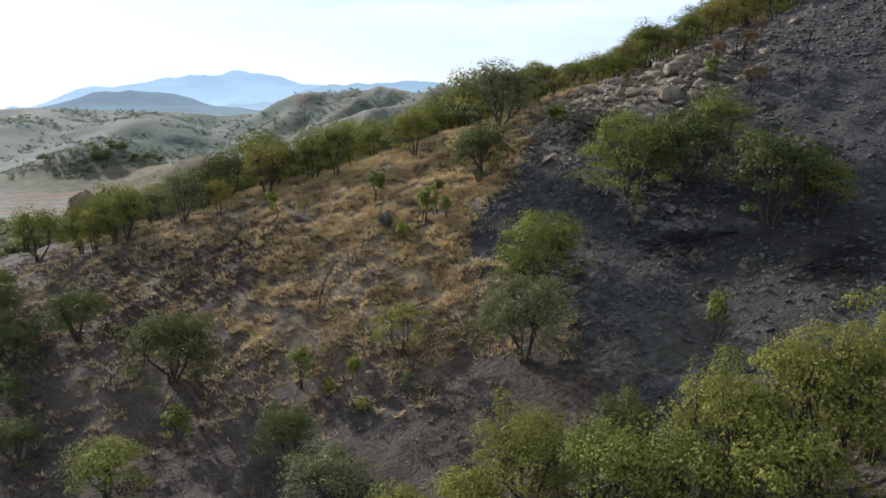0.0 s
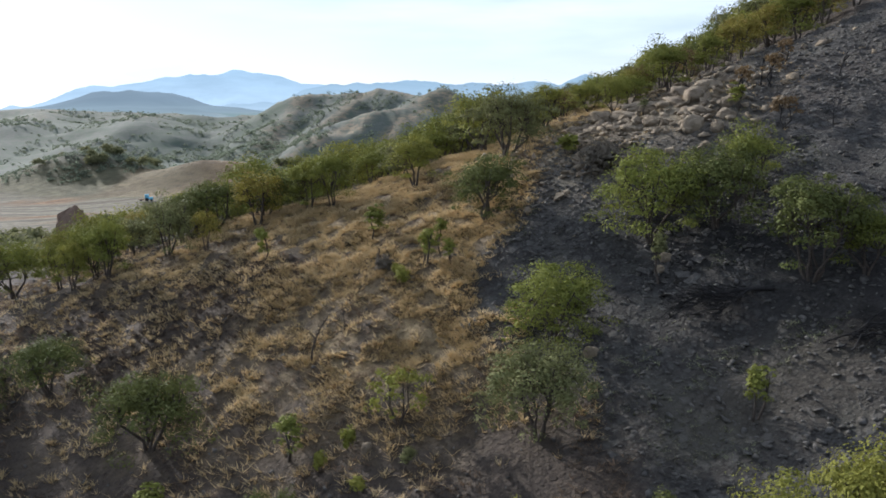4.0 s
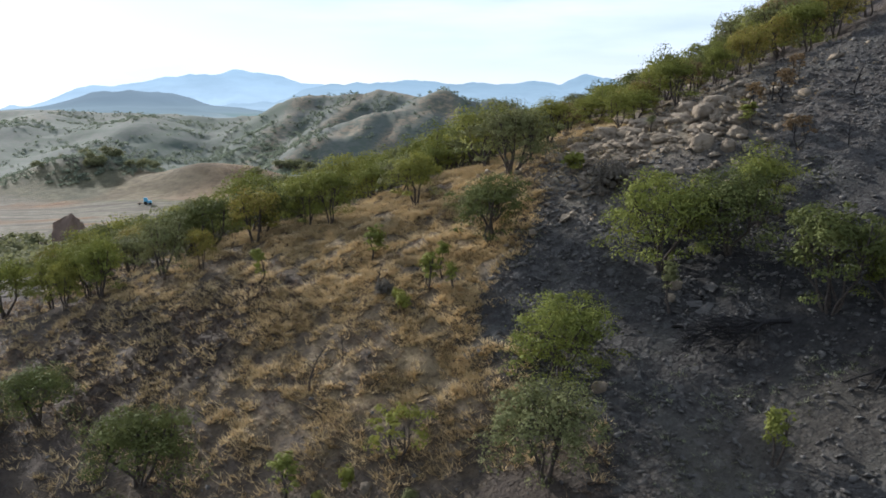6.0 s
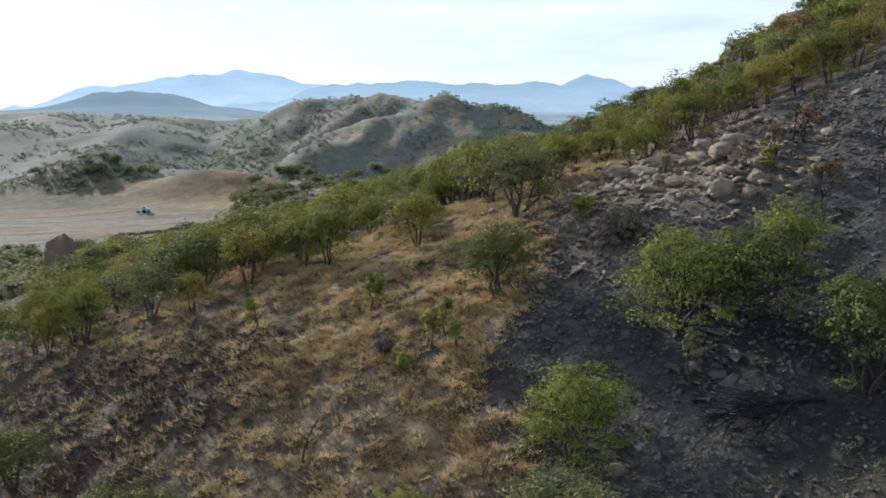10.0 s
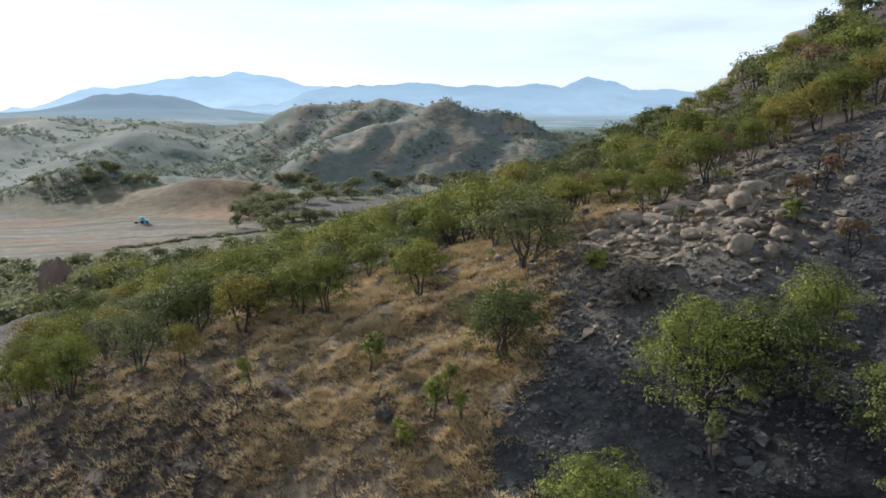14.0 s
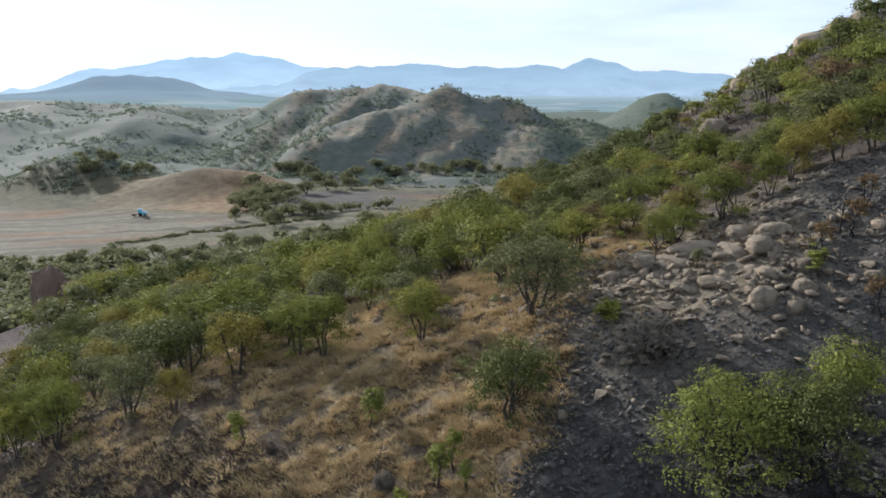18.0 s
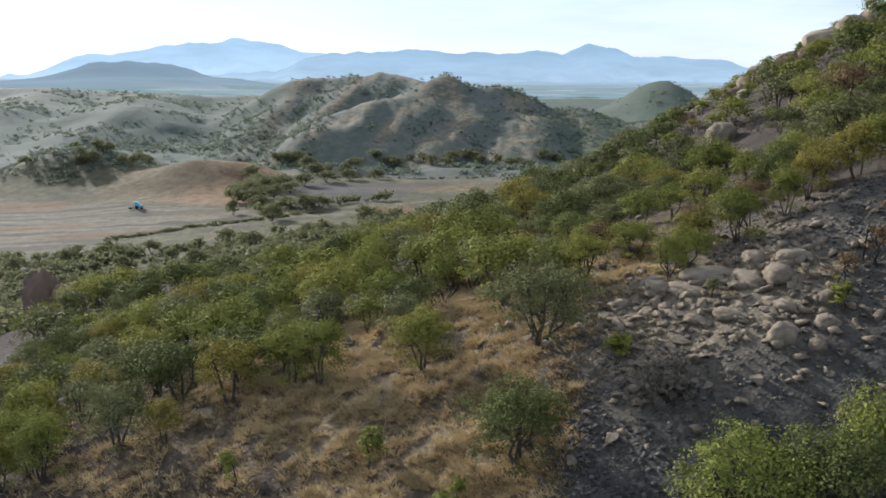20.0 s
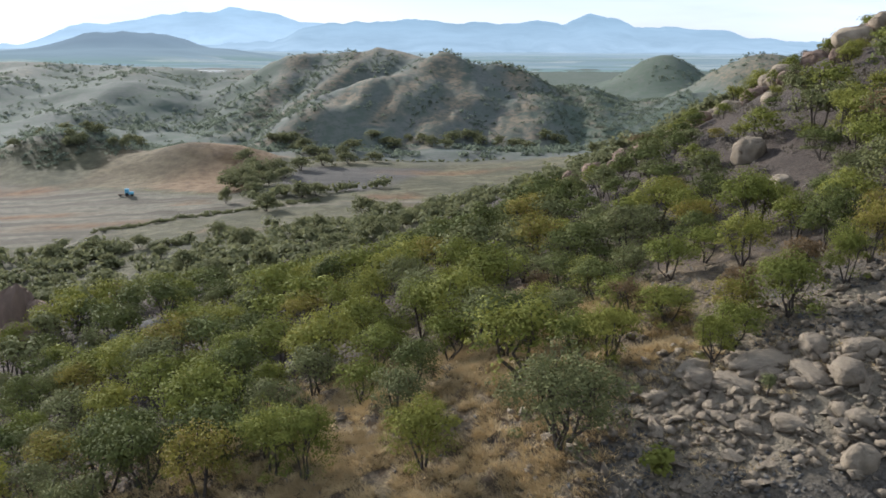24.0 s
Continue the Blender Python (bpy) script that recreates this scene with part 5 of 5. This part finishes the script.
def fallen_tree(x, y, reach, seed):
    """A charred tree that lies with its butt towards the hill; two limbs fan out downhill with all their branches."""
    rng = np.random.default_rng(seed)
    top = new("fallen_tree")
    top.matrix_basis = pose(x, y, gz(x, y))
    base = gz(x, y)

    def lying(px, py, up):
        return np.array([px, py, gz(x + px, y + py) - base + up])

    def bough(name, start, a, ln, r, rise, parent, forks):
        way, pts, bend = a, [start], rng.uniform(-0.25, 0.25)
        for k in range(1, 7):
            way += bend / 6 + rng.normal() * 0.08
            p = pts[-1][:2] + np.array([np.cos(way), np.sin(way)]) * ln / 6
            pts.append(lying(p[0], p[1], max(0.06, start[2] - (gz(x + start[0], y + start[1]) - base) + rise * np.sin(k / 6 * np.pi * 0.7))))
        pieces = [tube(pts, [r * (1 - 0.13 * k) for k in range(7)], 6)]
        for _ in range(forks):
            k = rng.integers(1, 6)
            q = pts[k]
            b = way + rng.choice((-1, 1)) * rng.uniform(0.3, 0.8)
            l2 = ln * rng.uniform(0.2, 0.45)
            e = q + (np.cos(b) * l2, np.sin(b) * l2, rng.uniform(-0.05, 0.35))
            pieces.append(tube([q, (q + e) / 2 + rng.normal(size=3) * 0.06, e], [r * 0.45, r * 0.3, r * 0.12], 4))
        v, f = joined(pieces)
        return part(name, mesh_from(name, v, f, True), CHAR, parent), pts, way

    v, f = tube([lying(0.9, -0.1, 0.16), lying(0.3, 0, 0.22), lying(-0.5, 0.05, 0.25)], [0.17, 0.15, 0.12], 8)
    part("trunk", mesh_from("trunk", v, [f], True), CHAR, top)
    for a, ln in ((np.pi - 0.10, reach), (np.pi + 0.24, reach * 0.95), (np.pi + 0.58, reach * 0.85)):
        limb, pts, way = bough("limb", lying(-0.4, 0.03, 0.25), a, ln, 0.11, 0.5, top, 5)
        for k in range(17):
            j = rng.integers(1, 6)
            bough("branch", pts[j], a + rng.choice((-1, 1)) * rng.uniform(0.15, 0.6), reach * rng.uniform(0.3, 0.62), rng.uniform(0.032, 0.06), 0.3, limb, 6)
    return tagged(top, "charred fallen tree with fanned bare branches on ash", "fallen tree")


fallen_tree(18.0, 52.3, 4.1, 1)
brush_pile(22.4, 46.6, 4.0, 2.0, 34, 2)


def dead_tree(x, y, h, seed, label, mat=BARK):
    rng = np.random.default_rng(seed)
    pieces = []
    lean = rng.normal(size=2) * 0.12 * h
    path = [np.array([lean[0] * s * s, lean[1] * s * s, -0.2 + h * s]) for s in np.linspace(0, 1, 5)]
    r = 0.022 * h
    pieces.append(tube(path, [r * 1.2, r, r * 0.8, r * 0.5, r * 0.2]))
    for i in range(16):
        s = rng.uniform(0.3, 0.95)
        p = np.array([lean[0] * s * s, lean[1] * s * s, -0.2 + h * s])
        a = rng.uniform(0, 6.28)
        ln = rng.uniform(0.2, 0.45) * h * (1.1 - s)
        q = p + (np.cos(a) * ln, np.sin(a) * ln, ln * 0.8)
        pieces.append(tube([p, (p + q) / 2 + rng.normal(size=3) * 0.05 * h * 0.5, q], [r * 0.45, r * 0.3, r * 0.1], 4))
    v, f = joined(pieces)
    ob = part("dead_tree", mesh_from("dead_tree", v, f, True), mat, None)
    ob.matrix_basis = pose(x, y, gz(x, y), 0, 0, rng.uniform(0, 360))
    return tagged(ob, label, "dead tree")


dead_tree(-9.0, 58.2, 3.6, 3, "bare leafless dead tree on dry slope")
dead_tree(-7.0, 60.2, 2.2, 4, "bare twiggy dead bush on dry slope")
dead_tree(-5.2, 66.5, 2.4, 5, "bare twiggy dead bush in golden grass")
dead_tree(24.0, 54.0, 2.6, 6, "charred leafless sapling on ash", CHAR)
dead_tree(28.0, 66.0, 2.2, 7, "charred leafless sapling on ash", CHAR)
dead_tree(31.0, 72.0, 2.6, 8, "charred leafless sapling on ash", CHAR)
dead_tree(26.6, 76.6, 3.0, 9, "charred leafless sapling on ash", CHAR)
dead_tree(19.0, 54.2, 2.0, 10, "charred leafless sapling on ash", CHAR)


# ---- the blue machine in the field ----
def box(cx, cy, cz, sx, sy, sz, bevel=0.06):
    bm = bmesh.new()
    bmesh.ops.create_cube(bm, size=1.0, matrix=Matrix.Translation((cx, cy, cz)) @ Matrix.Diagonal((sx, sy, sz, 1)))
    bmesh.ops.bevel(bm, geom=bm.edges[:], offset=bevel, segments=2, affect='EDGES')
    return bm


def wheel(cx, cy, r, wide):
    bm = bmesh.new()
    bmesh.ops.create_cone(bm, cap_ends=True, segments=20, radius1=r, radius2=r, depth=wide,
                          matrix=Matrix.Translation((cx, cy, r)) @ Matrix.Rotation(math.pi / 2, 4, 'X'))
    bmesh.ops.bevel(bm, geom=[e for e in bm.edges if len(e.link_faces) == 2 and e.calc_face_angle(0) > 1], offset=r * 0.12, segments=2, affect='EDGES')
    return bm


machine = new("farm_tractor")
machine.matrix_basis = pose(-119.5, 338, gz(-119.5, 338), 0, 0, 12) @ Matrix.Diagonal((0.72, 0.72, 0.72, 1))
part("body", box(0.9, 0, 1.5, 2.4, 1.6, 1.4, 0.12), BLUE, machine)
part("cab", box(-1.0, 0, 2.2, 1.9, 2.0, 2.6, 0.1), BLUE, machine)
part("cab_roof", box(-1.0, 0, 3.6, 2.2, 2.3, 0.25, 0.08), BLUE, machine)
part("trailer_bed", box(-4.0, 0, 0.9, 3.2, 1.8, 0.5, 0.06), LITTER, machine)
for x, r in ((1.4, 0.6), (-1.0, 0.95), (-4.2, 0.5)):
    for s in (-1, 1):
        part("wheel", wheel(x, s * 1.1, r, 0.45), TYRE, machine)
tagged(machine, "small blue farm tractor with trailer in stubble field", "tractor")

# white sheds on the plain
shed_rng = random.Random(9)
for i in range(14):
    u = shed_rng.uniform(-0.44, -0.27) if i < 10 else shed_rng.uniform(-0.27, -0.19)
    y = 1500 + shed_rng.uniform(-30, 60)
    ln = shed_rng.uniform(14, 40)
    shed = new("shed")
    shed.matrix_basis = pose(u * y, y, gz(u * y, y) - 0.3, 0, 0, shed_rng.uniform(-8, 8))
    part("wall_block", box(0, 0, 2.2, ln, 10, 4.4, 0.1), WHITE, shed)
    part("roof", box(0, 0, 4.7, ln + 1, 11, 0.6, 0.1), WHITE, shed)
    tagged(shed, "long low white farm shed on the plain", "shed", "farm sheds")


# ---- small cover: grass, herbs, stones ----
def tufts(name, label, spots, mat, blades, seed, tall=0.45, broad=0.075):
    """Tufts of grass: a fan of bent three-cornered blades each."""
    rng = np.random.default_rng(seed)
    n = len(spots)
    base = np.repeat(np.stack([spots[:, 0], spots[:, 1], ground_z(spots[:, 0], spots[:, 1]) - 0.03], 1), blades, 0)
    a = rng.uniform(0, 2 * np.pi, n * blades)
    out = np.stack([np.cos(a), np.sin(a), 0 * a], 1)
    sidew = np.stack([-np.sin(a), np.cos(a), 0 * a], 1)
    h = tall * rng.uniform(0.5, 1.3, (n * blades, 1)) * np.repeat(rng.uniform(0.6, 1.4, (n, 1)), blades, 0)
    root = base + out * rng.uniform(0, 0.14, (n * blades, 1))
    tip = root + out * h * rng.uniform(0.5, 2.2, (n * blades, 1)) + np.array([0, 0, 1]) * h
    w = broad * rng.uniform(0.6, 1.3, (n * blades, 1))
    v = np.stack([root - sidew * w, root + sidew * w, tip], 1).reshape(-1, 3)
    f = np.arange(len(v)).reshape(-1, 3)
    ob = part(name, mesh_from(name, v, [f]), mat, None)
    return tagged(ob, label, "grass", kind="stuff")


grass_rng = np.random.default_rng(77)
gx, gy = grass_rng.uniform(-45, 16, 150000), grass_rng.uniform(40, 104, 150000)
keep = grass_rng.uniform(0, 1, 150000) < 0.95 * straw_at(gx, gy) * smooth(-0.5, 0.35, fbm(gx / 1.3, gy / 1.3, 3, 71))
tufts("dry_grass", "golden dry grass tufts on the spur", np.stack([gx[keep], gy[keep]], 1), STRAW, 11, 1, 0.30, 0.034)
lx, ly = grass_rng.uniform(-48, 12, 26000), grass_rng.uniform(40, 104, 26000)
keep = (grass_rng.uniform(0, 1, 26000) < 0.8 * smooth(-0.4, 0.4, fbm(lx / 3.5, ly / 3.5, 3, 72))) & (burn_at(lx, ly) < 0.6)
tufts("withered_herbs", "withered brown herbs and litter on the slope", np.stack([lx[keep], ly[keep]], 1), LITTER, 8, 3, 0.22, 0.036)
# dark weed cover of the hollow; its shade is put into their colour too
wx, wy = grass_rng.uniform(-42, -6, 16000), grass_rng.uniform(50, 80, 16000)
keep = grass_rng.uniform(0, 1, 16000) < 0.55 * np.exp(-((wx + 23) / 11) ** 4 - ((wy - 66) / 9) ** 4) * smooth(-0.5, 0.3, fbm(wx / 5, wy / 5, 3, 74))
tufts("dark_weeds", "withered weeds, coloured dark for the shade in the hollow of the slope", np.stack([wx[keep], wy[keep]], 1), WEED, 9, 4, 0.26, 0.05)
hx, hy = grass_rng.uniform(4, 26, 9000), grass_rng.uniform(40, 72, 9000)
keep = grass_rng.uniform(0, 1, 9000) < 0.8 * smooth(0.15, 0.6, fbm(hx / 6, hy / 4, 3, 73)) * (burn_at(hx, hy) > 0.5)
tufts("herbs", "low pale herbs sprouting on ash", np.stack([hx[keep], hy[keep]], 1), HERB, 6, 2, 0.15, 0.034)

def angular_stone(seed):
    """A broken, flat-faced stone."""
    rng = np.random.default_rng(seed)
    d = rng.normal(size=(9, 3))
    d /= np.linalg.norm(d, axis=1)[:, None]
    bm = bmesh.new()
    for p in d * rng.uniform(0.8, 1.1, (9, 1)) * (1, 0.85, 0.6):
        bm.verts.new(p)
    hull = bmesh.ops.convex_hull(bm, input=bm.verts[:])
    bmesh.ops.delete(bm, geom=[v for v in bm.verts if not v.link_faces], context='VERTS')
    me = bpy.data.meshes.new("stone")
    bm.to_mesh(me)
    bm.free()
    return me


bx, by = grass_rng.normal(15.5, 5.5, 2600), grass_rng.normal(78, 4.5, 2600)
keep = grass_rng.uniform(0, 1, 2600) < smooth(-0.1, 0.4, fbm(bx / 3, by / 3, 3, 76))
tufts("outcrop_grass", "sparse dry grass between pale rocks", np.stack([bx[keep], by[keep]], 1), STRAW, 8, 5, 0.16, 0.03)

STONES = []
for s in range(6):
    STONES.append(angular_stone(40 + s))
    STONES[-1].materials.append(ROCK_SCORCHED)
stone_rng = np.random.default_rng(91)


def stone_spots(n):
    x, y = stone_rng.uniform(0, 58, n), stone_rng.uniform(38, 98, n)
    patch = -0.5 * np.exp(-((x - 16) / 6) ** 2 - ((y - 77.5) / 5) ** 2) + 0.35 * smooth(-0.1, 0.5, fbm(x / 7, y / 7, 3, 75)) + 0.16
    return x, y, stone_rng.uniform(0, 1, n) < patch * (burn_at(x, y) > 0.5)


PALE = []
for s in range(5):
    PALE.append(angular_stone(60 + s))
    PALE[-1].materials.append(ROCK)
x = np.r_[stone_rng.normal(16.5, 4.6, 230), stone_rng.normal(10.5, 2.2, 30), stone_rng.normal(14.2, 1.6, 40)]
y = np.r_[stone_rng.normal(75.5, 3.6, 230), stone_rng.normal(70.5, 2.6, 30), stone_rng.normal(57.2, 1.3, 40)]
z = ground_z(x, y)
for i in range(len(x)):
    r = 0.2 + 0.5 * stone_rng.random() ** 2.2
    st = part("stone", PALE[i % 5] if i < 260 else STONES[i % 6], None, ground)
    st.matrix_basis = pose(x[i], y[i], z[i] + r * 0.15, stone_rng.uniform(-20, 20), stone_rng.uniform(-20, 20), stone_rng.uniform(0, 360)) @ Matrix.Diagonal((r * 1.25, r, r, 1))

def strew(name, label, x, y, r, protos, mat, flat=0.8):
    """Broken stones lying on the ground, joined, of several shapes."""
    z = ground_z(x, y)
    vs, fs, n = [], [], 0
    for k, me in enumerate(protos):
        pv, pf = np.array([v.co[:] for v in me.vertices]), np.array([p.vertices[:] for p in me.polygons])
        i = np.arange(k, len(x), len(protos))
        m = len(i)
        ang, tip = stone_rng.uniform(0, 2 * np.pi, m), stone_rng.uniform(-0.5, 0.5, (2, m))
        c, d = np.cos(ang), np.sin(ang)
        rot = np.stack([np.stack([c, -d, tip[0]], 1), np.stack([d, c, tip[1]], 1), np.stack([-tip[0] * c - tip[1] * d, tip[0] * d - tip[1] * c, 1 + 0 * c], 1)], 1)
        v = np.einsum('nij,nkj->nki', rot, pv[None] * stone_rng.uniform(0.65, 1.35, (m, 1, 3)) * (1, 1, flat)) * r[i, None, None] + np.stack([x[i], y[i], z[i] + 0.18 * r[i]], 1)[:, None]
        fs.append((pf[None] + (np.arange(m) * len(pv))[:, None, None]).reshape(-1, 3) + n)
        vs.append(v.reshape(-1, 3))
        n += m * len(pv)
    ob = part(name, mesh_from(name, np.concatenate(vs), [np.concatenate(fs)]), mat, None)
    return tagged(ob, label, "stones", kind="stuff")


x, y, ok = stone_spots(80000)
x, y = x[ok][:17000], y[ok][:17000]
x2, y2 = stone_rng.uniform(-45, 8, 1600), stone_rng.uniform(42, 96, 1600)
x, y = np.r_[x, x2], np.r_[y, y2]
strew("rubble", "small scorched stones strewn over the slopes", x, y, 0.06 + 0.22 * stone_rng.random(len(x)) ** 2.4, STONES, ROCK_SCORCHED, 1.0)
x = np.r_[stone_rng.normal(16.5, 5.5, 1400), stone_rng.normal(22, 7, 400), stone_rng.normal(19.5, 1.6, 160)]
y = np.r_[stone_rng.normal(76.0, 4.8, 1400), stone_rng.normal(84, 3, 400), stone_rng.normal(32.0, 1.4, 160)]
ok = stone_rng.random(len(x)) < 0.25 + 0.9 * smooth(-0.25, 0.3, fbm(x / 2.6, y / 2.6, 2, 79))
x, y = x[ok], y[ok]
strew("outcrop_rubble", "pale broken stones between the boulders of the outcrop", x, y, 0.12 + 0.5 * stone_rng.random(len(x)) ** 2.2, PALE, ROCK, 0.9)
